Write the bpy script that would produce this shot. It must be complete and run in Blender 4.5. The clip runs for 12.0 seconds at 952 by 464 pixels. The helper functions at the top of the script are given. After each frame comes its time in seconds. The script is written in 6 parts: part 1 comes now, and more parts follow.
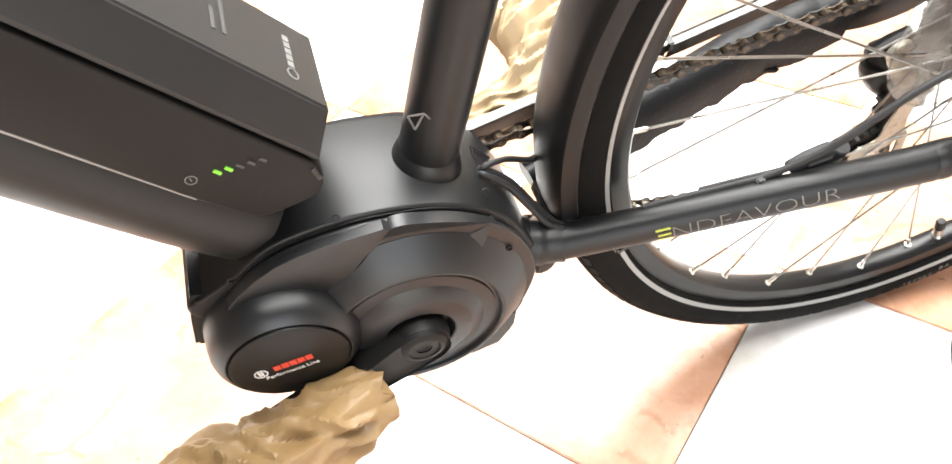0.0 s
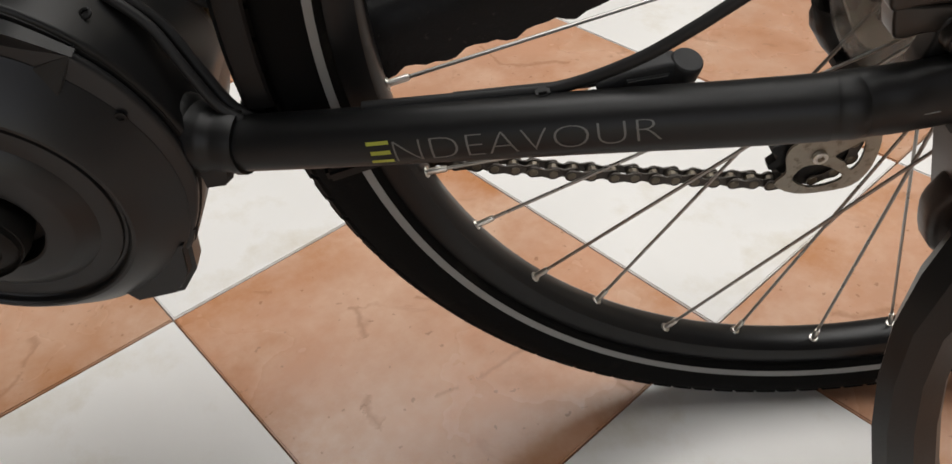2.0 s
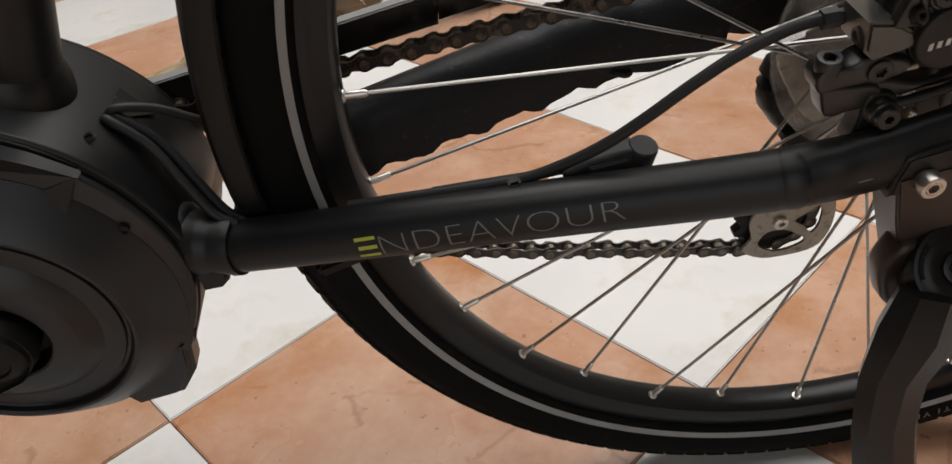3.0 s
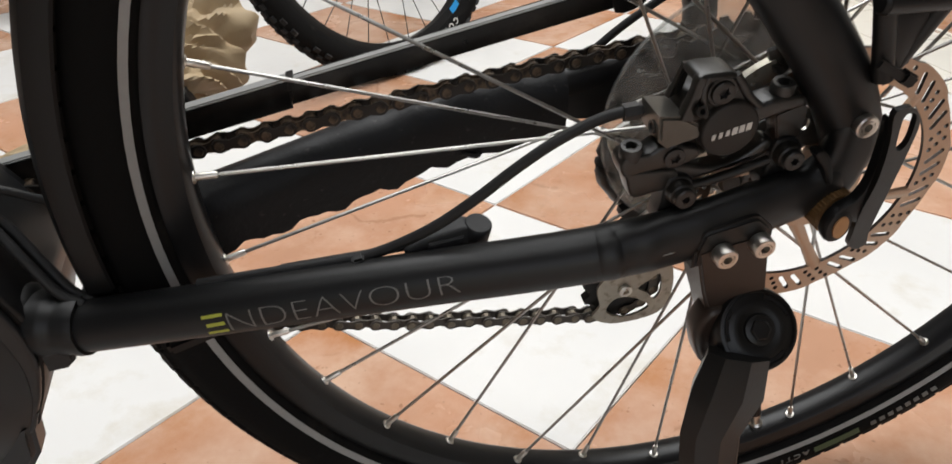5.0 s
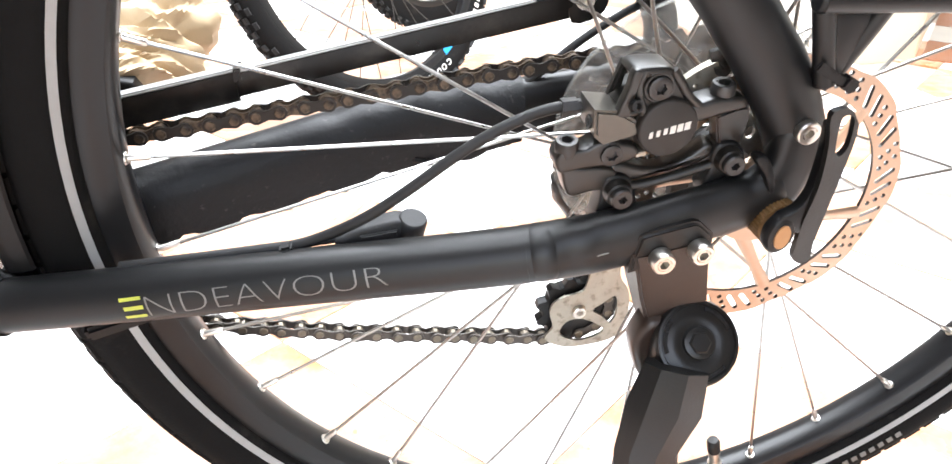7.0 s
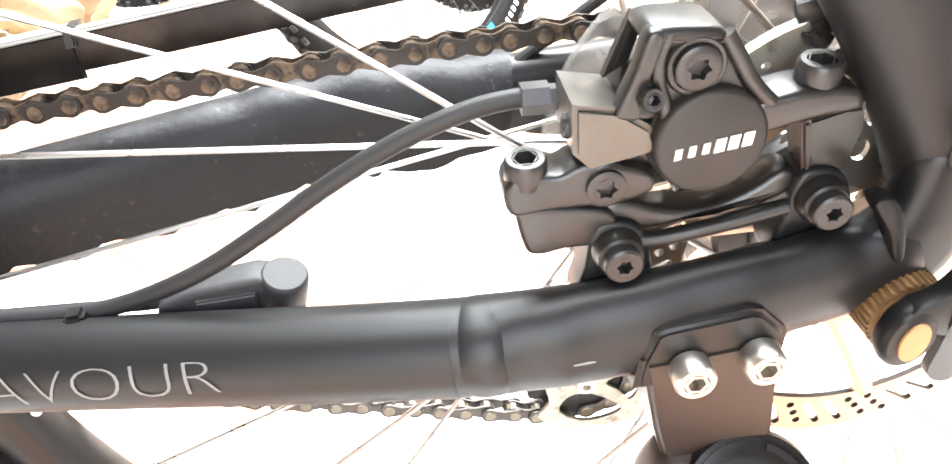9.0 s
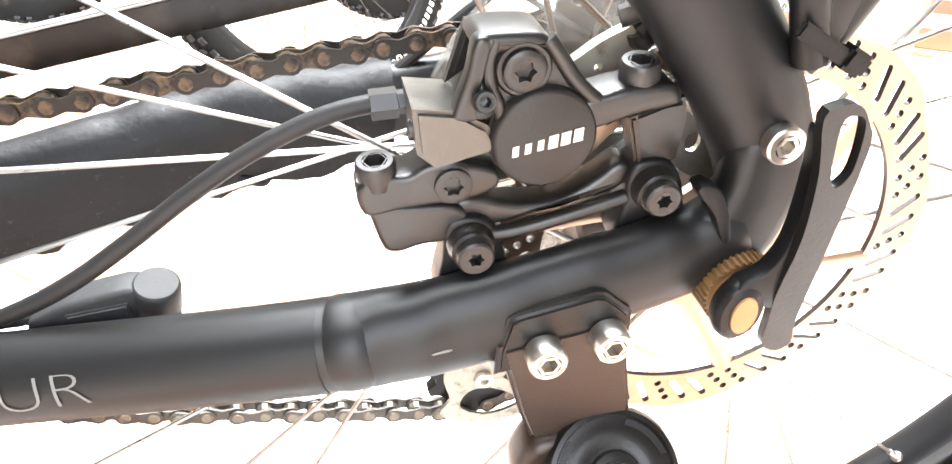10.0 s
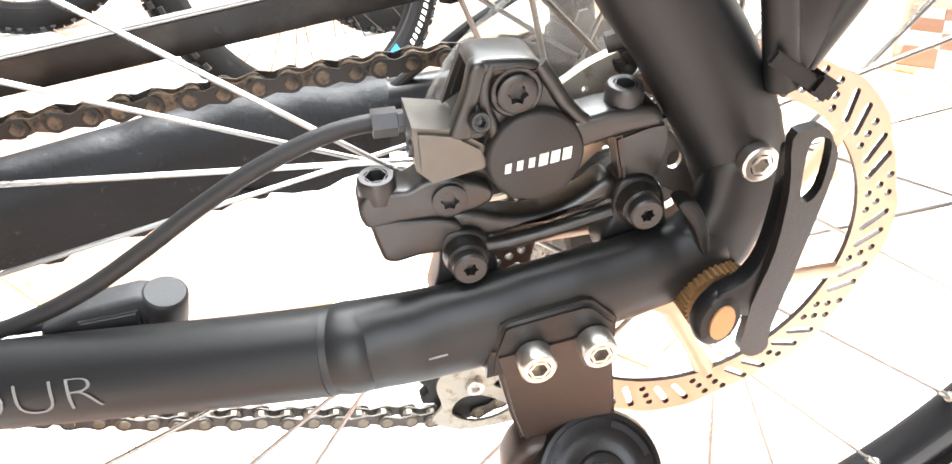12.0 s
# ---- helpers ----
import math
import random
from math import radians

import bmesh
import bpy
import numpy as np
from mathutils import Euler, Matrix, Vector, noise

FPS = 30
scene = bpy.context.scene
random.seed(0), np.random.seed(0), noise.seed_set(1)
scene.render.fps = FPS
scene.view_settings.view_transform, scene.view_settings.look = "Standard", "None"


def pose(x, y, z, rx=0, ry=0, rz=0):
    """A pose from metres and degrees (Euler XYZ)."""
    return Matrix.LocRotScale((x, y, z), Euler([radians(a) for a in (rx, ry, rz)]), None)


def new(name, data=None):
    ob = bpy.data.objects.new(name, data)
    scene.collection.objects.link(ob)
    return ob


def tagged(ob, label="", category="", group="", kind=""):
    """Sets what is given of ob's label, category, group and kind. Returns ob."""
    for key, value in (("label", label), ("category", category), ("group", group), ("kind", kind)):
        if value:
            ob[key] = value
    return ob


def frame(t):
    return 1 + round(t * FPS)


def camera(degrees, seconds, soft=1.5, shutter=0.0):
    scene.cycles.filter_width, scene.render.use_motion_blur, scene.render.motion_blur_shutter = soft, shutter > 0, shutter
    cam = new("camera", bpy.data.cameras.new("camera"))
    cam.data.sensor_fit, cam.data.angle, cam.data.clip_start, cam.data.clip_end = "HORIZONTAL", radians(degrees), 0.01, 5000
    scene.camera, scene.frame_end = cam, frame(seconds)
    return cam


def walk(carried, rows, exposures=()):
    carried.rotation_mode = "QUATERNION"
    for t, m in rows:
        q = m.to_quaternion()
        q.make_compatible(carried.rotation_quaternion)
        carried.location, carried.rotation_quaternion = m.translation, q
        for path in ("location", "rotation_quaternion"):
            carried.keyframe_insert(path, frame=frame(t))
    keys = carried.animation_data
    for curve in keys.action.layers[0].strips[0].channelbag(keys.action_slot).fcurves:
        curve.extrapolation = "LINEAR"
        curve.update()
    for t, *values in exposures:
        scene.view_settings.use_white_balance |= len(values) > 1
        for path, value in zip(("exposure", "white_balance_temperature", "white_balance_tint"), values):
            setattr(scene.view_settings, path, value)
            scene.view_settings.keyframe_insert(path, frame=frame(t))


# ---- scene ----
cam = camera(63.0, 12.0, shutter=0.2)
# seconds, place in metres, turn in degrees
ROWS = [
    (0.0, -0.4844, -0.4299, 0.7047, 43.85, 5.46, -16.26),
    (0.5, -0.4315, -0.3965, 0.6646, 44.60, 4.53, -10.53),
    (0.9, -0.3744, -0.3933, 0.5891, 44.60, 3.57, -6.12),
    (1.0, -0.3576, -0.3935, 0.5730, 45.34, 3.62, -5.19),
    (1.2, -0.3280, -0.3900, 0.5480, 47.03, 2.42, -3.81),
    (1.5, -0.3039, -0.3781, 0.5253, 47.42, 2.09, -2.68),
    (2.0, -0.2607, -0.3762, 0.4992, 48.91, 1.60, -2.99),
    (2.5, -0.2596, -0.3815, 0.5065, 51.48, 4.60, -6.23),
    (2.7, -0.2584, -0.3851, 0.5169, 53.88, 4.44, -5.79),
    (4.3, -0.2667, -0.4276, 0.5042, 56.01, 0.51, -8.23),
    (4.5, -0.2581, -0.4231, 0.5094, 57.05, 0.71, -8.76),
    (4.6, -0.2501, -0.4188, 0.5164, 57.29, 0.96, -9.59),
    (5.0, -0.2330, -0.4133, 0.5292, 59.32, 0.83, -12.46),
    (5.2, -0.2282, -0.4164, 0.5379, 60.45, 0.65, -12.91),
    (5.5, -0.2217, -0.4230, 0.5410, 61.33, -1.06, -13.70),
    (6.0, -0.2020, -0.4308, 0.5303, 60.97, -2.19, -13.92),
    (6.5, -0.2019, -0.4281, 0.5306, 60.95, -1.97, -12.57),
    (6.7, -0.2061, -0.4324, 0.5160, 63.08, -1.67, -12.10),
    (8.3, -0.1640, -0.2965, 0.4795, 63.32, -2.59, -8.57),
    (8.5, -0.1529, -0.2902, 0.4696, 64.63, -3.65, -9.96),
    (9.0, -0.1362, -0.2935, 0.4586, 62.16, -1.64, -6.57),
    (9.5, -0.1209, -0.3037, 0.4633, 63.10, -2.53, -11.69),
    (10.0, -0.1186, -0.3068, 0.4620, 62.80, -1.58, -12.14),
    (10.5, -0.1197, -0.3085, 0.4622, 63.71, -1.61, -11.97),
    (11.0, -0.1233, -0.3095, 0.4660, 63.24, -2.12, -12.56),
    (11.5, -0.1257, -0.3128, 0.4683, 63.22, -2.30, -12.85),
    (12.0, -0.1227, -0.3174, 0.4675, 63.72, -2.10, -12.81),
]
EXPOSURES = [(0.0, 2.7, 7050, 10), (0.6, 2.75, 7000, 10), (0.9, 2.75, 6850, 10), (1.0, 2.4, 6850, 10), (1.2, 1.8, 6700, 10), (1.5, 1.15, 6800, 10), (2.0, 0.27, 7180, 11), (2.7, 0.21, 7180, 12), (4.3, 0.16, 7080, 11), (4.6, 0.25, 7020, 10), (5.2, 0.7, 6800, 10), (5.5, 1.1, 6600, 10), (6.0, 2.6, 6450, 10), (6.5, 3.2, 6450, 10), (6.7, 3.05, 6400, 10), (8.3, 1.1, 6600, 10), (8.5, 1.15, 6600, 10), (8.7, 1.9, 6600, 10), (9.0, 3.65, 6650, 9), (9.5, 3.6, 6650, 9), (10.0, 3.55, 6650, 9), (10.7, 3.27, 6650, 9), (12.0, 3.2, 6650, 9)]
walk(cam, [(t, pose(x, y, z, rx, ry, rz)) for t, x, y, z, rx, ry, rz in ROWS], EXPOSURES)

# ---- world, and daylight lamps at an assumed roof opening and doorway ----
world = bpy.data.worlds.new("sky")
scene.world = world
world.use_nodes = True
_wn = world.node_tree.nodes
_sky = _wn.new("ShaderNodeTexSky")
_sky.sky_type, _sky.sun_disc, _sky.sun_elevation, _sky.sun_rotation = "NISHITA", False, radians(48), radians(200)
world.node_tree.links.new(_sky.outputs[0], _wn["Background"].inputs[0])
_wn["Background"].inputs[1].default_value = 0.10


def area_lamp(name, m, sx, sy, watts, colour):
    data = bpy.data.lights.new(name, "AREA")
    data.shape, data.size, data.size_y, data.energy, data.color = "RECTANGLE", sx, sy, watts, colour
    ob = new(name, data)
    ob.matrix_world = m
    return ob


# Both openings are unseen: a main lamp overhead, a weak fill in front.
area_lamp("assumed_overhead_daylight", pose(0.2, 0.85, 2.98, 0, 0, 0), 3.0, 2.9, 106, (0.94, 0.97, 1.0))
area_lamp("assumed_front_fill", pose(-0.6, -2.58, 1.25, 90, 0, 0), 1.7, 2.0, 3, (1.0, 0.97, 0.93))


# ---- materials ----
def material(name, base, rough=0.5, metal=0.0, spec=0.5, vary=0.25, scale=40.0, bump=0.05, bump_scale=300.0, stain=None, stain_at=(0.5, 0.7), stain_scale=6.0, rough_vary=0.1, coat=0.0):
    """A surface with variation at two scales: fine grain (bump, tint) and broad wear or stains."""
    m = bpy.data.materials.new(name)
    m.use_nodes = True
    nt = m.node_tree
    n, ln = nt.nodes, nt.links
    p = n["Principled BSDF"]
    tc = n.new("ShaderNodeTexCoord")
    big, fine = n.new("ShaderNodeTexNoise"), n.new("ShaderNodeTexNoise")
    big.inputs["Scale"].default_value, big.inputs["Detail"].default_value = scale, 5
    fine.inputs["Scale"].default_value, fine.inputs["Detail"].default_value = bump_scale, 3
    for t in (big, fine):
        ln.new(tc.outputs["Object"], t.inputs["Vector"])
    mix = n.new("ShaderNodeMix")
    mix.data_type = "RGBA"
    mix.inputs["A"].default_value = (*[c * (1 - vary) for c in base], 1)
    mix.inputs["B"].default_value = (*[min(1, c * (1 + vary)) for c in base], 1)
    ln.new(big.outputs["Fac"], mix.inputs["Factor"])
    last = mix.outputs["Result"]
    if stain:
        st = n.new("ShaderNodeTexNoise")
        st.inputs["Scale"].default_value, st.inputs["Detail"].default_value, st.inputs["Roughness"].default_value = stain_scale, 8, 0.65
        ln.new(tc.outputs["Object"], st.inputs["Vector"])
        ramp = n.new("ShaderNodeMapRange")
        ramp.inputs["From Min"].default_value, ramp.inputs["From Max"].default_value = stain_at
        ln.new(st.outputs["Fac"], ramp.inputs["Value"])
        mix2 = n.new("ShaderNodeMix")
        mix2.data_type = "RGBA"
        mix2.inputs["B"].default_value = (*stain, 1)
        ln.new(ramp.outputs["Result"], mix2.inputs["Factor"])
        ln.new(last, mix2.inputs["A"])
        last = mix2.outputs["Result"]
    ln.new(last, p.inputs["Base Color"])
    rr = n.new("ShaderNodeMapRange")
    rr.inputs["To Min"].default_value, rr.inputs["To Max"].default_value = max(0.02, rough - rough_vary), min(1, rough + rough_vary)
    ln.new(big.outputs["Fac"], rr.inputs["Value"])
    ln.new(rr.outputs["Result"], p.inputs["Roughness"])
    p.inputs["Metallic"].default_value = metal
    p.inputs["Specular IOR Level"].default_value = spec
    p.inputs["Coat Weight"].default_value = coat
    if bump:
        b = n.new("ShaderNodeBump")
        b.inputs["Strength"].default_value, b.inputs["Distance"].default_value = bump, 0.001
        ln.new(fine.outputs["Fac"], b.inputs["Height"])
        ln.new(b.outputs["Normal"], p.inputs["Normal"])
    return m


FRAME = material("matt_black_paint", (0.0070, 0.0072, 0.0076), 0.42, spec=0.36, vary=0.10, scale=25, bump=0.02, bump_scale=1500, rough_vary=0.04)
SHELL = material("satin_anthracite_plastic", (0.0108, 0.0112, 0.012), 0.38, spec=0.44, vary=0.1, scale=30, bump=0.03, bump_scale=1600, rough_vary=0.05)
PLASTIC = material("black_plastic", (0.0055, 0.0055, 0.0058), 0.42, spec=0.26, vary=0.2, scale=60, bump=0.08, bump_scale=800)
MATT_SHELL = material("matt_black_shell", (0.0065, 0.0062, 0.0060), 0.50, spec=0.22, vary=0.12, scale=30, bump=0.10, bump_scale=1000, rough_vary=0.05)
GLOSS = material("gloss_black", (0.008, 0.008, 0.0085), 0.26, spec=0.42, vary=0.2, scale=40, bump=0.02)
RUBBER = material("tyre_rubber", (0.0060, 0.0058, 0.0057), 0.8, spec=0.09, vary=0.25, scale=50, bump=0.2, bump_scale=500, stain=(0.04, 0.034, 0.028), stain_at=(0.6, 0.85), stain_scale=14)
TREAD = material("dusty_tread_rubber", (0.0105, 0.0100, 0.0095), 0.85, spec=0.12, vary=0.3, scale=40, bump=0.2, bump_scale=500, stain=(0.034, 0.030, 0.026), stain_at=(0.6, 0.85), stain_scale=18)
HOSE = material("rubber_hose", (0.013, 0.013, 0.0135), 0.55, spec=0.4, vary=0.15, scale=60, bump=0.05)
RIM = material("black_anodised_rim", (0.008, 0.008, 0.0085), 0.32, spec=0.30, vary=0.15, scale=30, bump=0.03, rough_vary=0.06)
STRIPE = material("reflective_strip", (0.27, 0.27, 0.265), 0.5, vary=0.1, scale=200, bump=0.15, bump_scale=1500)
STEEL = material("spoke_steel", (0.33, 0.32, 0.305), 0.30, metal=1.0, vary=0.12, scale=80, bump=0.03)
BOLT = material("stainless_bolt", (0.66, 0.63, 0.58), 0.33, metal=1.0, vary=0.15, scale=300, bump=0.05, stain=(0.35, 0.25, 0.16), stain_at=(0.62, 0.8), stain_scale=160)
DARKBOLT = material("black_oxide_bolt", (0.045, 0.043, 0.042), 0.36, metal=0.6, vary=0.2, scale=250, bump=0.05)
ROTOR = material("brake_disc_steel", (0.43, 0.325, 0.25), 0.36, metal=1.0, vary=0.16, scale=60, bump=0.06, bump_scale=900, stain=(0.39, 0.27, 0.18), stain_at=(0.5, 0.75), stain_scale=25)
CAST = material("black_cast_alloy", (0.0105, 0.0096, 0.0082), 0.36, metal=0.0, spec=0.62, vary=0.15, scale=120, bump=0.05, bump_scale=1400, rough_vary=0.05)
PORT = material("worn_bright_alloy", (0.105, 0.098, 0.086), 0.34, metal=0.65, vary=0.2, scale=150, bump=0.06, bump_scale=1200)
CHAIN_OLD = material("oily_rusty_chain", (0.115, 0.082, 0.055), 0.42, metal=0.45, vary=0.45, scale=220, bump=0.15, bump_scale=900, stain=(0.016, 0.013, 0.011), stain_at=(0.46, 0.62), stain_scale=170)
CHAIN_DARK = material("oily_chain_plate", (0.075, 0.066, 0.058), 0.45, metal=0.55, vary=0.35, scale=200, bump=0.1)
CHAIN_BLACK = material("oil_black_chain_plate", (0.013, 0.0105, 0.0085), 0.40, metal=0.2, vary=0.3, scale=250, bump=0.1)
CHAIN_PIN = material("chain_pin", (0.19, 0.165, 0.13), 0.42, metal=0.9, vary=0.3, scale=300, bump=0.05)
CAGE = material("derailleur_cage_steel", (0.36, 0.335, 0.285), 0.42, metal=0.75, vary=0.2, scale=120, bump=0.08, stain=(0.12, 0.095, 0.065), stain_at=(0.52, 0.72), stain_scale=140)
BRASS = material("rusty_serrated_nut", (0.24, 0.135, 0.055), 0.55, metal=0.15, vary=0.35, scale=300, bump=0.3, bump_scale=700)
# Dark colour stands in for shade on the disc's rim and slot walls.
DISC_EDGE = material("shaded_disc_edge", (0.06, 0.05, 0.045), 0.5, metal=0.6, vary=0.2, scale=200, bump=0.05)
CAPMAT = material("matt_brown_black_cap", (0.019, 0.0165, 0.0148), 0.48, spec=0.36, vary=0.12, scale=90, bump=0.06, bump_scale=900)
RUSTPAD = material("copper_brown_inset", (0.36, 0.19, 0.08), 0.5, metal=0.3, vary=0.2, scale=200, bump=0.05)
KICK = material("kickstand_alloy", (0.0072, 0.0069, 0.0066), 0.36, spec=0.36, vary=0.15, scale=60, bump=0.08, bump_scale=900)
KICK_BROWN = material("brown_tinted_black_alloy", (0.027, 0.0175, 0.0135), 0.36, spec=0.42, vary=0.2, scale=60, bump=0.08, bump_scale=900)
KRAFT = material("glossy_kraft_paper", (0.235, 0.148, 0.064), 0.46, spec=0.5, vary=0.2, scale=30, bump=0.25, bump_scale=170, stain=(0.19, 0.112, 0.048), stain_at=(0.46, 0.74), stain_scale=26)
PAPER = material("pale_kraft_paper", (0.37, 0.275, 0.165), 0.60, spec=0.4, vary=0.15, scale=18, bump=0.22, bump_scale=190, stain=(0.27, 0.185, 0.10), stain_at=(0.50, 0.78), stain_scale=22)
GUARD_IN = material("chainguard_plastic", (0.0045, 0.0045, 0.0045), 0.32, spec=0.36, vary=0.3, scale=22, bump=0.35, bump_scale=38, stain=(0.026, 0.023, 0.020), stain_at=(0.50, 0.66), stain_scale=34, rough_vary=0.16)
GUARD_TOP = material("chainguard_alloy_top", (0.27, 0.27, 0.262), 0.45, metal=0.4, vary=0.1, scale=40, bump=0.04)
NEOPRENE = material("neoprene_wrap", (0.0062, 0.0062, 0.0070), 0.52, spec=0.24, vary=0.3, scale=40, bump=0.4, bump_scale=260, stain=(0.05, 0.047, 0.044), stain_at=(0.62, 0.74), stain_scale=190)
WHITE_PRINT = material("white_print", (0.62, 0.61, 0.58), 0.5, vary=0.05, bump=0)
# Sensor plastic lightened to carry the sky's sheen, with paler specks.
SENSOR = material("lightened_grey_plastic", (0.028, 0.028, 0.029), 0.58, spec=0.32, vary=0.2, scale=200, bump=0.06, bump_scale=900, stain=(0.09, 0.09, 0.088), stain_at=(0.6, 0.8), stain_scale=300)
GREY_PRINT = material("grey_print", (0.15, 0.15, 0.145), 0.45, vary=0.08, bump=0)
DIM_PRINT = material("dim_grey_print", (0.05, 0.05, 0.05), 0.5, vary=0.08, bump=0)
GREEN_PRINT = material("green_tyre_print", (0.055, 0.085, 0.040), 0.6, vary=0.2, scale=120, bump=0)
TYRE_PRINT = material("tyre_print", (0.13, 0.13, 0.125), 0.6, vary=0.1, bump=0)
LIME_PRINT = material("lime_print", (0.42, 0.46, 0.06), 0.5, vary=0.05, bump=0)
RED_PRINT = material("red_print", (0.55, 0.045, 0.02), 0.5, vary=0.05, bump=0)
BLUE_PRINT = material("blue_print", (0.01, 0.30, 0.70), 0.5, vary=0.05, bump=0)
GROUT = material("floor_grout", (0.36, 0.31, 0.25), 0.85, vary=0.25, scale=30, bump=0.3)
PLASTER = material("white_plaster", (0.78, 0.76, 0.71), 0.8, vary=0.06, scale=3, bump=0.2, bump_scale=80)
# Dark brown for added walls and ceiling out of view, to cut side light.
UNSEEN_DARK = material("dark_unseen_surface", (0.085, 0.062, 0.045), 0.75, vary=0.1, scale=3, bump=0.2, bump_scale=80)
STEP_WHITE = material("white_marble_step", (0.74, 0.71, 0.64), 0.35, vary=0.08, scale=6, bump=0.05, stain=(0.5, 0.42, 0.32), stain_at=(0.6, 0.8), stain_scale=5)
# Cream tone puts the shade of the pier's darker faces into the colour.
CREAM = material("shade_toned_plaster", (0.70, 0.60, 0.44), 0.7, vary=0.06, scale=4, bump=0.15, bump_scale=90)
STEP_BROWN = material("brown_stair_tile", (0.24, 0.095, 0.042), 0.4, vary=0.25, scale=12, bump=0.1)
STEP_GREY = material("grey_stair_tile", (0.42, 0.40, 0.36), 0.4, vary=0.2, scale=12, bump=0.1)
CERAMIC_W = material("white_glazed_tile", (0.76, 0.75, 0.73), 0.24, vary=0.10, scale=5, bump=0.12, bump_scale=60, stain=(0.62, 0.57, 0.48), stain_at=(0.55, 0.80), stain_scale=9, rough_vary=0.08)


def tile_orange():
    """Terracotta-coloured glazed tile: broad cloudy tint, veins, dark specks; each tile differs a little."""
    m = material("terracotta_glazed_tile", (0.53, 0.286, 0.180), 0.26, vary=0.26, scale=5, bump=0.14, bump_scale=70, stain=(0.40, 0.17, 0.075), stain_at=(0.56, 0.74), stain_scale=5, rough_vary=0.08)
    nt = m.node_tree
    n, ln = nt.nodes, nt.links
    p = n["Principled BSDF"]
    src = p.inputs["Base Color"].links[0].from_socket
    tc, info = n.new("ShaderNodeTexCoord"), n.new("ShaderNodeObjectInfo")
    add = n.new("ShaderNodeVectorMath")
    ln.new(tc.outputs["Object"], add.inputs[0])
    ln.new(info.outputs["Random"], add.inputs[1])
    veins = n.new("ShaderNodeTexNoise")
    veins.inputs["Scale"].default_value, veins.inputs["Detail"].default_value, veins.inputs["Distortion"].default_value = 14, 8, 1.6
    ln.new(add.outputs[0], veins.inputs["Vector"])
    band = n.new("ShaderNodeMapRange")
    band.inputs["From Min"].default_value, band.inputs["From Max"].default_value = 0.66, 0.72
    band.inputs["To Max"].default_value = 0.22
    ln.new(veins.outputs["Fac"], band.inputs["Value"])
    specks = n.new("ShaderNodeTexNoise")
    specks.inputs["Scale"].default_value, specks.inputs["Detail"].default_value = 130, 2
    ln.new(add.outputs[0], specks.inputs["Vector"])
    sp = n.new("ShaderNodeMapRange")
    sp.inputs["From Min"].default_value, sp.inputs["From Max"].default_value = 0.70, 0.74
    sp.inputs["To Max"].default_value = 0.5
    ln.new(specks.outputs["Fac"], sp.inputs["Value"])
    a, b, c = n.new("ShaderNodeMix"), n.new("ShaderNodeMix"), n.new("ShaderNodeMix")
    for k, col in ((a, (0.30, 0.13, 0.07, 1)), (b, (0.20, 0.09, 0.05, 1))):
        k.data_type = "RGBA"
        k.inputs["B"].default_value = col
    worn, wr, pale = n.new("ShaderNodeTexNoise"), n.new("ShaderNodeMapRange"), n.new("ShaderNodeMix")
    worn.inputs["Scale"].default_value, worn.inputs["Detail"].default_value, worn.inputs["Roughness"].default_value = 7, 9, 0.68
    wr.inputs["From Min"].default_value, wr.inputs["From Max"].default_value, wr.inputs["To Max"].default_value = 0.42, 0.66, 0.72
    pale.data_type = "RGBA"
    pale.inputs["B"].default_value = (0.66, 0.455, 0.335, 1)
    ln.new(add.outputs[0], worn.inputs["Vector"])
    ln.new(worn.outputs["Fac"], wr.inputs["Value"])
    ln.new(wr.outputs["Result"], pale.inputs["Factor"])
    ln.new(src, pale.inputs["A"])
    ln.new(pale.outputs["Result"], a.inputs["A"])
    ln.new(band.outputs["Result"], a.inputs["Factor"])
    ln.new(a.outputs["Result"], b.inputs["A"])
    ln.new(sp.outputs["Result"], b.inputs["Factor"])
    warp = n.new("ShaderNodeTexNoise")
    warp.inputs["Scale"].default_value, warp.inputs["Detail"].default_value = 11, 7
    ln.new(add.outputs[0], warp.inputs["Vector"])
    bent = n.new("ShaderNodeVectorMath")
    bent.operation = "MULTIPLY_ADD"
    bent.inputs[1].default_value = (0.09, 0.09, 0.09)
    ln.new(warp.outputs["Color"], bent.inputs[0])
    ln.new(add.outputs[0], bent.inputs[2])
    crack = n.new("ShaderNodeTexVoronoi")
    crack.feature = "DISTANCE_TO_EDGE"
    crack.inputs["Scale"].default_value = 4.5
    ln.new(bent.outputs[0], crack.inputs["Vector"])
    where = n.new("ShaderNodeTexNoise")
    where.inputs["Scale"].default_value, where.inputs["Detail"].default_value = 16, 5
    ln.new(add.outputs[0], where.inputs["Vector"])
    gate, both = n.new("ShaderNodeMath"), n.new("ShaderNodeMath")
    gate.operation, both.operation = "GREATER_THAN", "MULTIPLY"
    gate.inputs[1].default_value = 0.53
    thin = n.new("ShaderNodeMapRange")
    thin.inputs["From Min"].default_value, thin.inputs["From Max"].default_value = 0.020, 0.002
    thin.inputs["To Max"].default_value = 0.42
    ln.new(crack.outputs["Distance"], thin.inputs["Value"])
    ln.new(where.outputs["Fac"], gate.inputs[0])
    ln.new(thin.outputs["Result"], both.inputs[0])
    ln.new(gate.outputs[0], both.inputs[1])
    c.data_type = "RGBA"
    c.inputs["B"].default_value = (0.27, 0.12, 0.06, 1)
    ln.new(b.outputs["Result"], c.inputs["A"])
    ln.new(both.outputs[0], c.inputs["Factor"])
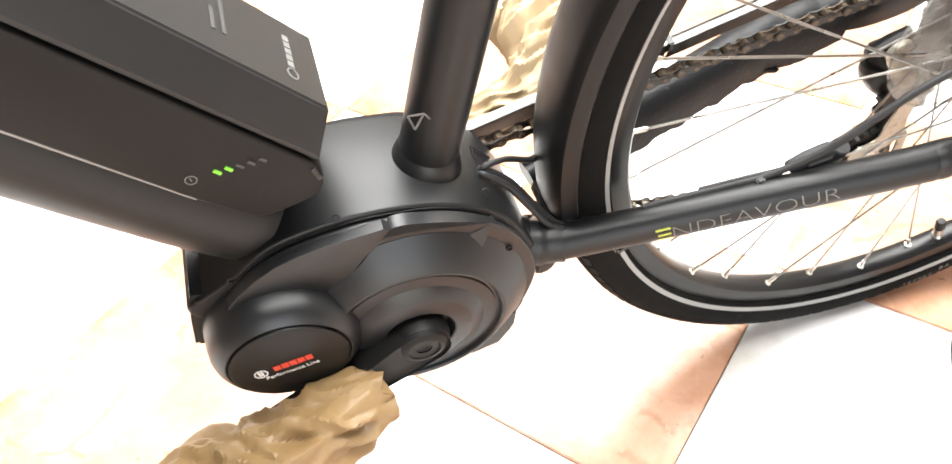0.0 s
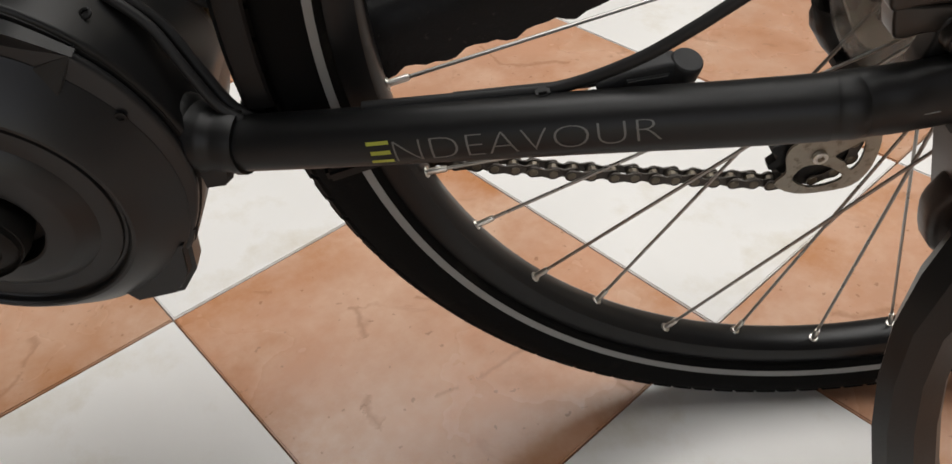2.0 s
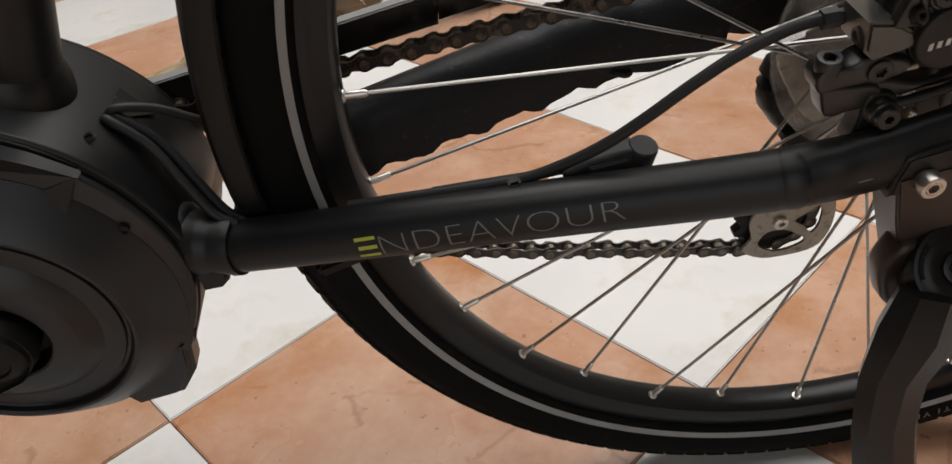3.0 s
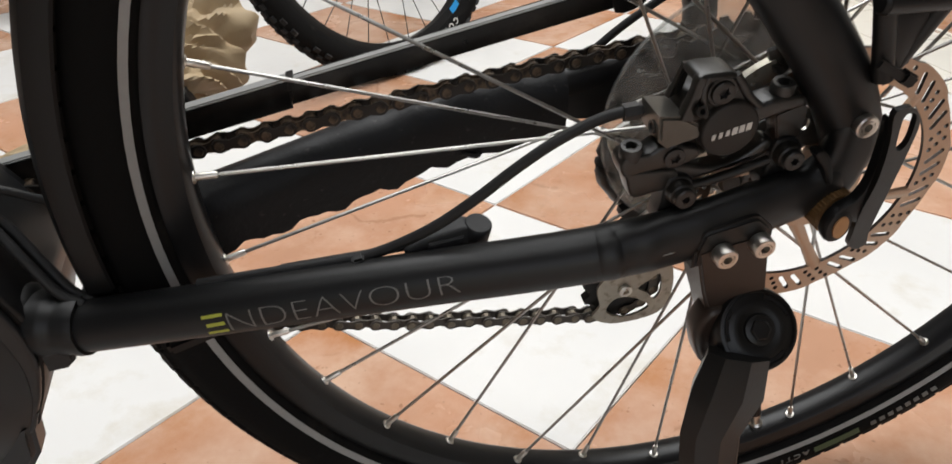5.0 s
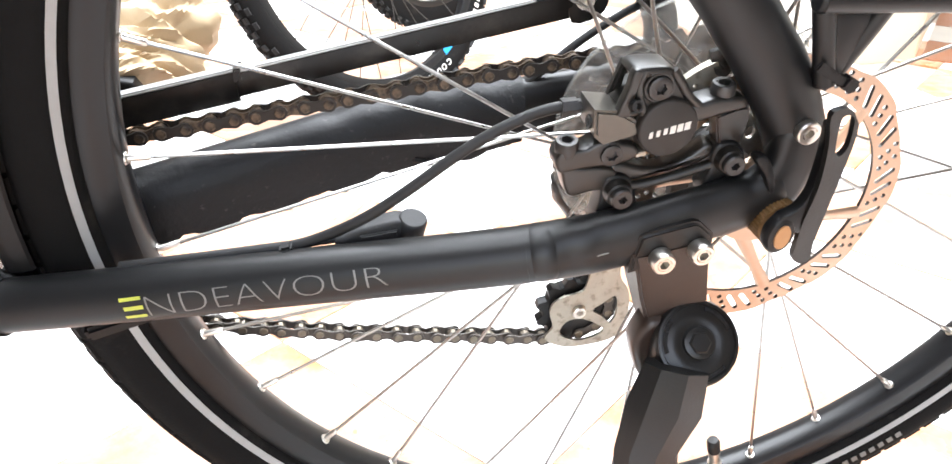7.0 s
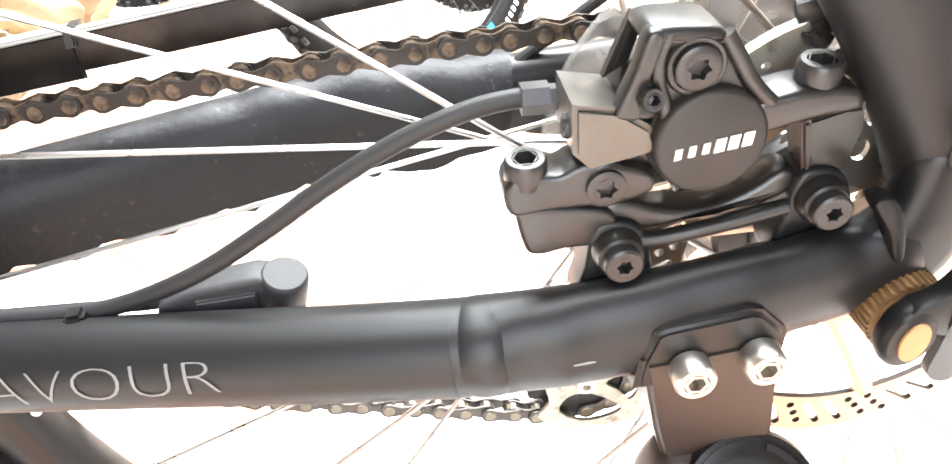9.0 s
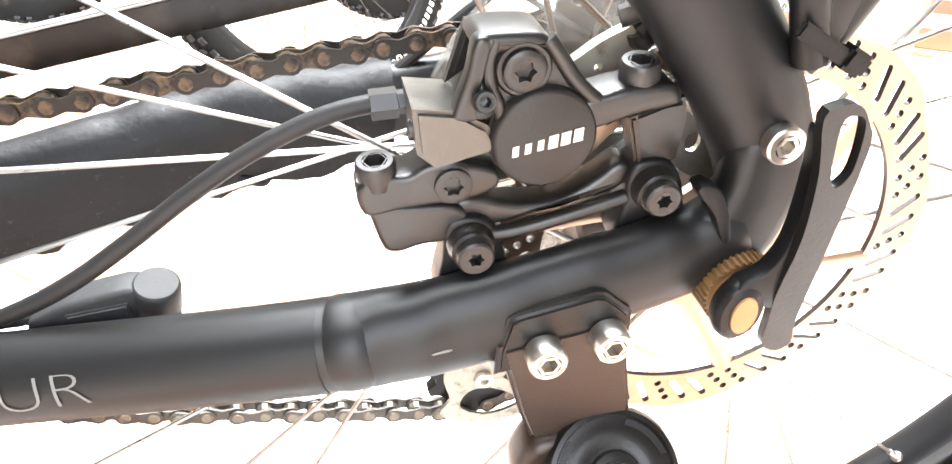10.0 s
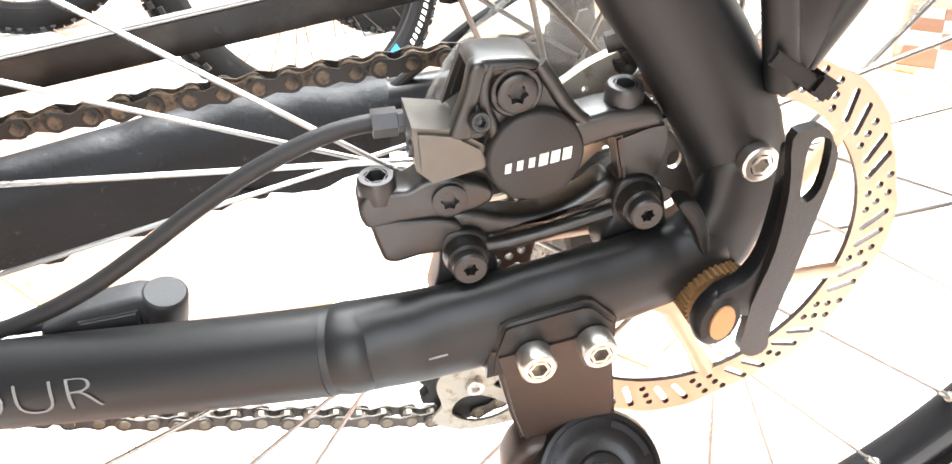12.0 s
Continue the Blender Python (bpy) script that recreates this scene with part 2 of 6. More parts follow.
    # burnt orange glaze left in uneven patches along the tile's rim
    sep, ring, rim_at, patch, rim_mix = n.new("ShaderNodeSeparateXYZ"), n.new("ShaderNodeMath"), n.new("ShaderNodeMapRange"), n.new("ShaderNodeMath"), n.new("ShaderNodeMix")
    ln.new(tc.outputs["Object"], sep.inputs[0])
    ring.operation, patch.operation = "MAXIMUM", "MULTIPLY"
    for axis in range(2):
        flat = n.new("ShaderNodeMath")
        flat.operation = "ABSOLUTE"
        ln.new(sep.outputs[axis], flat.inputs[0])
        ln.new(flat.outputs[0], ring.inputs[axis])
    rim_at.inputs["From Min"].default_value, rim_at.inputs["From Max"].default_value = 0.085, 0.165
    ln.new(ring.outputs[0], rim_at.inputs["Value"])
    blot, blot_at = n.new("ShaderNodeTexNoise"), n.new("ShaderNodeMapRange")
    blot.inputs["Scale"].default_value, blot.inputs["Detail"].default_value, blot.inputs["Roughness"].default_value = 11, 8, 0.62
    blot_at.inputs["From Min"].default_value, blot_at.inputs["From Max"].default_value, blot_at.inputs["To Max"].default_value = 0.46, 0.66, 0.85
    ln.new(add.outputs[0], blot.inputs["Vector"])
    ln.new(blot.outputs["Fac"], blot_at.inputs["Value"])
    ln.new(blot_at.outputs["Result"], patch.inputs[0])
    ln.new(rim_at.outputs["Result"], patch.inputs[1])
    rim_mix.data_type = "RGBA"
    rim_mix.inputs["B"].default_value = (0.44, 0.175, 0.06, 1)
    ln.new(c.outputs["Result"], rim_mix.inputs["A"])
    ln.new(patch.outputs[0], rim_mix.inputs["Factor"])
    hue = n.new("ShaderNodeHueSaturation")
    val = n.new("ShaderNodeMapRange")
    val.inputs["To Min"].default_value, val.inputs["To Max"].default_value = 0.88, 1.10
    ln.new(info.outputs["Random"], val.inputs["Value"])
    ln.new(val.outputs["Result"], hue.inputs["Value"])
    ln.new(rim_mix.outputs["Result"], hue.inputs["Color"])
    ln.new(hue.outputs["Color"], p.inputs["Base Color"])
    return m


CERAMIC_O = tile_orange()


def clear_plastic():
    m = bpy.data.materials.new("clear_plastic")
    m.use_nodes = True
    n, ln = m.node_tree.nodes, m.node_tree.links
    p = n["Principled BSDF"]
    p.inputs["Base Color"].default_value, p.inputs["Roughness"].default_value = (0.70, 0.70, 0.68, 1), 0.14
    tr, mx = n.new("ShaderNodeBsdfTransparent"), n.new("ShaderNodeMixShader")
    tr.inputs[0].default_value = (0.86, 0.865, 0.855, 1)
    sm = n.new("ShaderNodeTexNoise")
    sm.inputs["Scale"].default_value, sm.inputs["Detail"].default_value, sm.inputs["Roughness"].default_value, sm.inputs["Distortion"].default_value = 38, 7, 0.62, 1.2
    tc = n.new("ShaderNodeTexCoord")
    ln.new(tc.outputs["Object"], sm.inputs["Vector"])
    mr = n.new("ShaderNodeMapRange")
    mr.inputs["To Min"].default_value, mr.inputs["To Max"].default_value = 0.05, 0.42
    mr.inputs["From Min"].default_value, mr.inputs["From Max"].default_value = 0.36, 0.72
    ln.new(sm.outputs["Fac"], mr.inputs["Value"])
    ln.new(mr.outputs["Result"], mx.inputs[0])
    ln.new(tr.outputs[0], mx.inputs[1])
    ln.new(p.outputs[0], mx.inputs[2])
    ln.new(mx.outputs[0], n["Material Output"].inputs[0])
    return m


CLEAR = clear_plastic()


def glowing(name, colour, strength):
    m = bpy.data.materials.new(name)
    m.use_nodes = True
    p = m.node_tree.nodes["Principled BSDF"]
    p.inputs["Base Color"].default_value = (*colour, 1)
    p.inputs["Emission Color"].default_value, p.inputs["Emission Strength"].default_value = (*colour, 1), strength
    return m


LED = glowing("green_led", (0.18, 0.62, 0.05), 0.07)


# ---- mesh helpers ----
def part(name, bm, mat, parent=None, label="", smooth=True, angle=35):
    me = bpy.data.meshes.new(name)
    bmesh.ops.recalc_face_normals(bm, faces=bm.faces[:])
    bm.to_mesh(me)
    bm.free()
    me.materials.append(mat)
    if smooth:
        me.shade_smooth()
        me.set_sharp_from_angle(angle=radians(angle))
    ob = new(name, me)
    ob.parent = parent
    if label:
        tagged(ob, label)
    return ob


def share(name, ob, m, parent=None):
    """Another object on the same mesh, at the pose m under its parent."""
    o = new(name, ob.data)
    o.parent = parent if parent is not None else ob.parent
    o.matrix_local = m
    return o


def curve_pts(pts, n=6):
    """Points of a smooth curve through the given ones."""
    p = [Vector(q) for q in pts]
    p = [2 * p[0] - p[1]] + p + [2 * p[-1] - p[-2]]
    out = []
    for i in range(1, len(p) - 2):
        for k in range(n):
            t = k / n
            a, b, c, d = p[i - 1], p[i], p[i + 1], p[i + 2]
            out.append(0.5 * (2 * b + (c - a) * t + (2 * a - 5 * b + 4 * c - d) * t * t + (3 * b - a - 3 * c + d) * t ** 3))
    return out + [p[-2]]


def tube(pts, radius, seg=16, bm=None, flat=1.0, up=(0, 0, 1), caps=True):
    """A round or oval bar along pts. radius: one, or one a point. flat: the oval's height over its width, one or one a point."""
    bm = bm or bmesh.new()
    pts = [Vector(p) for p in pts]
    rad = radius if isinstance(radius, (list, tuple)) else [radius] * len(pts)
    oval = flat if isinstance(flat, (list, tuple)) else [flat] * len(pts)
    rings = []
    for i, p in enumerate(pts):
        d = (pts[min(i + 1, len(pts) - 1)] - pts[max(i - 1, 0)]).normalized()
        side = d.cross(Vector(up))
        side = side.normalized() if side.length > 1e-4 else d.orthogonal().normalized()
        top = side.cross(d)
        rings.append([bm.verts.new(p + rad[i] * (math.cos(a) * side + oval[i] * math.sin(a) * top)) for a in (2 * math.pi * k / seg for k in range(seg))])
    for a, b in zip(rings, rings[1:]):
        for k in range(seg):
            bm.faces.new((a[k], a[(k + 1) % seg], b[(k + 1) % seg], b[k]))
    if caps:
        bm.faces.new(rings[0][::-1])
        bm.faces.new(rings[-1])
    return bm


def lathe(profile, centre=(0, 0, 0), seg=96, bm=None, start=0.0, end=360.0, closed=False, axis="y"):
    """Turns (radius, height) points round the y axis (or another) through centre."""
    bm = bm or bmesh.new()
    full = abs(end - start) > 359.9
    c, rings = Vector(centre), []
    for k in range(seg + (0 if full else 1)):
        a = radians(start + (end - start) * k / seg)
        ring = []
        for r, h in profile:
            u, v = r * math.cos(a), r * math.sin(a)
            q = {"y": (u, h, v), "z": (u, v, h), "x": (h, u, v)}[axis]
            ring.append(bm.verts.new(c + Vector(q)))
        rings.append(ring)
    pairs = list(zip(rings, rings[1:])) + ([(rings[-1], rings[0])] if full else [])
    n = len(profile)
    for a, b in pairs:
        for k in range(n if closed else n - 1):
            f = (a[k], a[(k + 1) % n], b[(k + 1) % n], b[k])
            bm.faces.new(f)
    if closed and not full:
        bm.faces.new(rings[0])
        bm.faces.new(rings[-1][::-1])
    bmesh.ops.remove_doubles(bm, verts=bm.verts[:], dist=1e-6)
    return bm


def prism(outline, y0, y1, bevel=0.001, bm=None, seg=2):
    """A plate with the given (x, z) outline from y0 to y1, with rounded edges."""
    own = bmesh.new()
    if bevel and len(outline) > 13:
        # many-sided outline: rings drawn in along the outline's own normals
        pts = [Vector(p) for p in outline]
        n = len(pts)
        turn = sum(pts[i].x * pts[(i + 1) % n].y - pts[(i + 1) % n].x * pts[i].y for i in range(n))
        way = 1 if turn > 0 else -1
        inward = []
        for i in range(n):
            e = (pts[(i + 1) % n] - pts[i]).normalized() + (pts[i] - pts[i - 1]).normalized()
            inward.append(Vector((-e.y, e.x)).normalized() * way)
        for _ in range(3):
            inward = [(inward[i - 1] + 2 * inward[i] + inward[(i + 1) % n]).normalized() for i in range(n)]
        rings = []
        steps = [radians(90 * k / seg) for k in range(seg + 1)]
        b = min(bevel, abs(y1 - y0) * 0.48)
        for a in steps:
            rings.append((b * (1 - math.sin(a)), y0 + b * (1 - math.cos(a))))
        for a in steps[::-1]:
            rings.append((b * (1 - math.sin(a)), y1 - b * (1 - math.cos(a))))
        loops = [[own.verts.new((pts[i].x + inward[i].x * d, y, pts[i].y + inward[i].y * d)) for i in range(n)] for d, y in rings]
        for p, q in zip(loops, loops[1:]):
            for i in range(n):
                own.faces.new((p[i], p[(i + 1) % n], q[(i + 1) % n], q[i]))
        own.faces.new(loops[0])
        own.faces.new(loops[-1][::-1])
    else:
        front = own.faces.new([own.verts.new((x, y0, z)) for x, z in outline])
        got = bmesh.ops.extrude_face_region(own, geom=[front])
        bmesh.ops.translate(own, verts=[v for v in got["geom"] if isinstance(v, bmesh.types.BMVert)], vec=(0, y1 - y0, 0))
        if bevel:
            rim = [e for e in own.edges if abs(e.verts[0].co.y - e.verts[1].co.y) < 1e-7]
            bmesh.ops.bevel(own, geom=rim, offset=bevel, segments=seg, affect="EDGES", clamp_overlap=True)
    if bm is None:
        return own
    return joined(bm, own)


def plate(outline, holes, y0, y1):
    """A flat plate with an (x, z) outline and holes cut right through it."""
    bm = bmesh.new()
    edges = []
    for loop in (outline, *holes):
        vs = [bm.verts.new((x, y0, z)) for x, z in loop]
        edges += [bm.edges.new((vs[i], vs[(i + 1) % len(vs)])) for i in range(len(vs))]
    bmesh.ops.triangle_fill(bm, use_beauty=True, use_dissolve=False, edges=edges)
    got = bmesh.ops.extrude_face_region(bm, geom=bm.faces[:])
    bmesh.ops.translate(bm, verts=[v for v in got["geom"] if isinstance(v, bmesh.types.BMVert)], vec=(0, y1 - y0, 0))
    return bm


def joined(bm, other):
    me = bpy.data.meshes.new("tmp")
    other.to_mesh(me)
    other.free()
    bm.from_mesh(me)
    bpy.data.meshes.remove(me)
    return bm


def moved(bm, m):
    bm.transform(m)
    return bm


def block(size, m=None, bevel=0.001, bm=None):
    own = bmesh.new()
    bmesh.ops.create_cube(own, size=1, matrix=Matrix.Diagonal((*size, 1)))
    if bevel:
        bmesh.ops.bevel(own, geom=own.edges[:], offset=bevel, segments=2, affect="EDGES", clamp_overlap=True)
    if m is not None:
        own.transform(m)
    return own if bm is None else joined(bm, own)


def smooth_loop(pts, n=5):
    """A closed smooth outline through 2D points."""
    p = [Vector((x, 0, z)) for x, z in pts]
    k = len(p)
    out = []
    for i in range(k):
        a, b, c, d = p[i - 1], p[i], p[(i + 1) % k], p[(i + 2) % k]
        for j in range(n):
            t = j / n
            q = 0.5 * (2 * b + (c - a) * t + (2 * a - 5 * b + 4 * c - d) * t * t + (3 * b - a - 3 * c + d) * t ** 3)
            out.append((q.x, q.z))
    return out


def socket_bolt(r, h, m, mat, parent, name="bolt", hole=0.5, sides=6, seg=24, star=False):
    """A cylinder-head bolt with a sunk key hole; its head looks along -y of m."""
    bm = lathe([(r * 0.98, 0), (r, -0.1 * h), (r, -0.86 * h), (r * 0.88, -h), (r * 0.62, -h)], seg=seg)
    hexa = lathe([(r * 0.62, -h), (r * hole, -h), (r * hole * 0.94, -0.12 * h), (0.0001, -0.06 * h)], seg=sides)
    if star:
        for v in hexa.verts:
            if Vector((v.co.x, 0, v.co.z)).length < r * hole * 1.01 and round(math.degrees(math.atan2(v.co.z, v.co.x)) / 30) % 2:
                v.co.x, v.co.z = v.co.x * 0.70, v.co.z * 0.70
    joined(bm, hexa)
    bm.transform(m)
    return part(name, bm, mat, parent)


def lettering(name, text, size, m, mat, parent, label="", depth=0.0002, thin=0.0, shear=0.0, spacing=1.0, width=0.0):
    """Flat letters lying in the x-z plane of m, facing -y."""
    cu = bpy.data.curves.new(name, "FONT")
    cu.body, cu.size, cu.extrude, cu.offset, cu.shear, cu.space_character, cu.resolution_u = text, size, depth, thin, shear, spacing, 4
    tmp = new("tmp", cu)
    me = bpy.data.meshes.new_from_object(tmp.evaluated_get(bpy.context.evaluated_depsgraph_get()))
    bpy.data.objects.remove(tmp)
    me.materials.clear()
    me.materials.append(mat)
    me.name = name
    ob = new(name, me)
    ob.parent = parent
    if width:
        lo, hi = min(v.co.x for v in me.vertices), max(v.co.x for v in me.vertices)
        for v in me.vertices:
            v.co.x = (v.co.x - lo) * width / (hi - lo)
    me.transform(m @ pose(0, 0, 0, 90, 0, 0))
    if label:
        tagged(ob, label)
    return ob


def thing(name, m, label, category, group=""):
    ob = new(name)
    ob.empty_display_size = 0.05
    ob.matrix_world = m
    return tagged(ob, label, category, group)

# ---- the patio: floor, and added unseen walls and roof with its opening ----
TILE, TX, TY, TURN = 0.3315, -0.5155, 0.0998, 39.76
floor = part("floor", block((7.4, 7.4, 0.10), pose(0.2, 1.1, -0.0545), 0), GROUT, smooth=False)
tagged(floor, "white and terracotta glazed tiles laid diagonally", "floor", kind="structure")


def wall(name, x0, y0, x1, y1, z0=0.0, z1=3.0, thick=0.14, mat=None):
    a, b = Vector((x0, y0, 0)), Vector((x1, y1, 0))
    d = b - a
    bm = block((d.length, thick, z1 - z0), pose(*((a + b) / 2 + Vector((0, 0, (z0 + z1) / 2))), 0, 0, math.degrees(math.atan2(d.y, d.x))), 0)
    return tagged(part(name, bm, mat or PLASTER, smooth=False), "plain unseen wall added to enclose the light", "wall", kind="structure")


# Unseen walls round the patio; the dark ones keep bounce light off the sides.
wall("wall_north", -3.4, 4.57, 3.8, 4.57)
wall("wall_west", -3.27, -2.5, -3.27, 4.5, mat=UNSEEN_DARK)
wall("wall_east", 3.67, -2.5, 3.67, 4.5)
wall("wall_south_left", -3.4, -2.57, -1.5, -2.57, mat=UNSEEN_DARK)
wall("wall_south_right", 0.3, -2.57, 3.8, -2.57, mat=UNSEEN_DARK)
wall("wall_south_lintel", -1.5, -2.57, 0.3, -2.57, 2.3, 3.0, mat=UNSEEN_DARK)
_c = bmesh.new()
for x0, x1, y0, y1 in ((-3.4, 3.8, 2.3, 4.64), (-3.4, 3.8, -2.64, -0.6), (-3.4, -1.3, -0.6, 2.3), (1.7, 3.8, -0.6, 2.3)):
    block((x1 - x0, y1 - y0, 0.12), pose((x0 + x1) / 2, (y0 + y1) / 2, 3.062), 0, _c)
tagged(part("ceiling", _c, UNSEEN_DARK, smooth=False), "unseen dark ceiling with an opening, added to shape the light", "ceiling", kind="structure")

# ---- the electric bicycle, leaning on its kickstand ----
LEAN = 7.446
ZA = 0.357                                  # axle height in the bicycle's own frame
BIKE = pose(0, 0, 0.0005, LEAN, 0, 0)
bike = thing("electric_bicycle", BIKE, "matt black trekking e-bike with mid motor leaning on its kickstand", "bicycle")
AX = (0, 0, ZA)

# rear wheel
tyre_profile = [(0.3135, -0.0115), (0.3165, -0.0165), (0.3225, -0.0198), (0.329, -0.0218), (0.335, -0.0222), (0.3415, -0.0202), (0.3470, -0.0162), (0.3508, -0.0105), (0.3528, -0.004)]
tyre_profile += [(r, -y) for r, y in tyre_profile[::-1]]
rim = part("rear_rim", lathe([(0.3150, -0.0125), (0.3135, -0.0130), (0.3060, -0.0125), (0.3005, -0.0110), (0.2975, -0.0070), (0.2966, 0.0), (0.2975, 0.0070), (0.3005, 0.0110), (0.3060, 0.0125), (0.3135, 0.0130), (0.3150, 0.0125)], AX, 160, closed=True), RIM, bike, "black double-wall rim")
tyre = part("rear_tyre", lathe(tyre_profile, AX, 192, closed=True), RUBBER, bike, "black rubber tyre with a grey reflective strip")
part("reflective_strip", lathe([(0.31755, -0.01775), (0.31745, -0.01815), (0.3213, -0.0198), (0.3214, -0.0193)], AX, 160, closed=True), STRIPE, tyre, "grey reflective strip")
_b = bmesh.new()
for k in range(128):
    for row, (r, y, w, h, tilt) in enumerate(((0.3532, 0.0, 0.0075, 0.0135, 0), (0.3518, -0.0082, 0.0072, 0.0135, 8), (0.3518, 0.0082, 0.0072, 0.0135, -8), (0.3468, -0.0163, 0.0068, 0.0148, 26), (0.3468, 0.0163, 0.0068, 0.0148, -26))):
        a = 360 * (k + (0.5 if row in (1, 2) else 0)) / 128
        m = Matrix.Translation(AX) @ pose(0, 0, 0, 0, -a, 0) @ pose(r, y, 0, 0, 0, -tilt * 1.6)
        v = [_b.verts.new(m @ Vector((dx, dy, dz))) for dx, f in ((-0.002, 1.0), (0.0010, 0.93)) for dy, dz in ((-w / 2 * f, -h / 2 * f), (w / 2 * f, -h / 2 * f), (w / 2 * f, h / 2 * f), (-w / 2 * f, h / 2 * f))]
        for q in ((4, 5, 6, 7), (0, 1, 5, 4), (1, 2, 6, 5), (2, 3, 7, 6), (3, 0, 4, 7)):
            _b.faces.new([v[i] for i in q])
tagged(part("tread", _b, TREAD, tyre, smooth=False), kind="stuff")

hub = part("rear_hub", lathe([(0.0001, -0.060), (0.010, -0.060), (0.011, -0.052), (0.0225, -0.050), (0.0235, -0.046), (0.023, -0.042), (0.031, -0.039), (0.0325, -0.036), (0.031, -0.033), (0.020, -0.030), (0.016, -0.010), (0.019, 0.010), (0.031, 0.014), (0.0325, 0.017), (0.031, 0.020), (0.018, 0.022), (0.018, 0.060), (0.0001, 0.060)], AX, 48), CAST, bike, "black alloy hub")

A0, STEP = -147.45, 11.25
PERP = 0.0275
_ni = None
for k in range(32):
    j = k % 4                                # sides and crossing directions repeat every four spokes
    left = j in (1, 3)
    s = (1, -1, -1, 1)[j]
    a = radians(A0 + STEP * k)
    nip = Vector((0.2965 * math.cos(a), -0.003 if left else 0.003, ZA + 0.2965 * math.sin(a)))
    v = Vector((-nip.x, 0, ZA - nip.z))
    al = s * math.asin(PERP / v.length)
    d = Vector((v.x * math.cos(al) + v.z * math.sin(al), 0, -v.x * math.sin(al) + v.z * math.cos(al))).normalized()
    foot = nip + d * v.length * math.cos(al)
    foot.y = (-0.0385 if s > 0 else -0.0335) if left else (0.0145 if s > 0 else 0.0195)
    way = (foot - nip).normalized()
    part("spoke", tube([nip, nip + way * 0.02, foot], 0.00105, 8), STEEL, rim)
    up = way.to_track_quat("Z", "Y").to_matrix().to_4x4()
    if _ni is None:
        nb = lathe([(0.0001, -0.004), (0.0036, -0.004), (0.0038, -0.0012), (0.0030, 0.0004), (0.0019, 0.0006), (0.0019, 0.0100), (0.0015, 0.0112), (0.0001, 0.0112)], seg=12, axis="z")
        _ni = part("nipple", nb, BOLT, rim, "plated spoke nipple")
        _ni.matrix_local = Matrix.Translation(nip) @ up
    else:
        share("nipple", _ni, Matrix.Translation(nip) @ up)
_va = radians(A0 + STEP * 6.52)
_vm = Matrix.Translation(AX) @ pose(0, 0, 0, 0, -math.degrees(_va), 0) @ pose(0.297, 0, 0, 0, 0, 0)
vb = lathe([(0.0001, 0.004), (0.0052, 0.004), (0.0055, -0.002), (0.0040, -0.0035), (0.0040, -0.0125), (0.0048, -0.013), (0.0048, -0.0165), (0.0001, -0.017)], seg=16, axis="x")
vb.transform(_vm)
valve = part("valve_stem", vb, BOLT, rim, "brass valve stem")
vb = lathe([(0.0001, -0.015), (0.0046, -0.015), (0.0050, -0.0165), (0.0050, -0.027), (0.0038, -0.0295), (0.0001, -0.030)], seg=16, axis="x")
vb.transform(_vm)
part("valve_cap", vb, PLASTIC, valve, "black valve cap")

# frame tubes
stay_axis = [(-0.360, -0.0334, 0.3031), (-0.30, -0.0462, 0.3145), (-0.20, -0.0670, 0.3340), (-0.150, -0.0775, 0.3435), (-0.118, -0.084, 0.3500)]
chainstay = part("chainstay", tube(curve_pts(stay_axis, 6), 0.0132, 28), FRAME, bike, "matt black chainstay tube with printed model word")
part("chainstay", tube(curve_pts([(x, -y, z) for x, y, z in stay_axis], 6), 0.0115, 20), FRAME, bike)
seat_dir = Vector((0.27, 0, 0.963))
seat_base = Vector((-0.441, 0, 0.378))
seat_tube = part("seat_tube", tube([seat_base - seat_dir * 0.02, seat_base + seat_dir * 0.42], 0.0195, 32, up=(1, 0, 0)), FRAME, bike)

# ---- motor, its bracket and covers ----
BB = Vector((-0.4715, 0, 0.2905))
ridge = [(-0.606, 0.352), (-0.578, 0.368), (-0.5480, 0.3900), (-0.5165, 0.3975), (-0.4873, 0.3985), (-0.4506, 0.3925), (-0.4190, 0.3770), (-0.3955, 0.3530), (-0.3800, 0.3190), (-0.3785, 0.3050)]
arch = smooth_loop(ridge + [(-0.3845, 0.292), (-0.40, 0.300), (-0.43, 0.335), (-0.48, 0.350), (-0.54, 0.345), (-0.59, 0.335)], 4)
shell = part("motor_bracket", prism(arch, -0.0405, 0.040, 0.0022, seg=3), FRAME, bike, "anthracite arched frame bracket above the motor", angle=40)
# dark motor body behind the seam, and the cover in front of it
cover = [(-0.5960, 0.3370), (-0.5726, 0.3690), (-0.5440, 0.3880), (-0.5165, 0.3940), (-0.4873, 0.3955), (-0.4645, 0.3925), (-0.4440, 0.3880), (-0.4200, 0.3752), (-0.3968, 0.3515), (-0.3830, 0.3230), (-0.3792, 0.2960), (-0.3835, 0.2750), (-0.3905, 0.2575), (-0.3985, 0.2430), (-0.4300, 0.2300), (-0.4700, 0.2250), (-0.5100, 0.2420), (-0.5500, 0.2700), (-0.5850, 0.2830), (-0.5975, 0.3100)]


def drawn_in(pts, by):
    """The same outline with every point moved towards the motor's middle."""
    mid = Vector((-0.488, 0.312))
    return [tuple(Vector(p) + (mid - Vector(p)).normalized() * by) for p in pts]


motor = part("motor_body", prism(smooth_loop(drawn_in(cover, 0.0005), 4), -0.0412, 0.046, 0.0004), PLASTIC, bike, "black motor housing with bevelled cover")
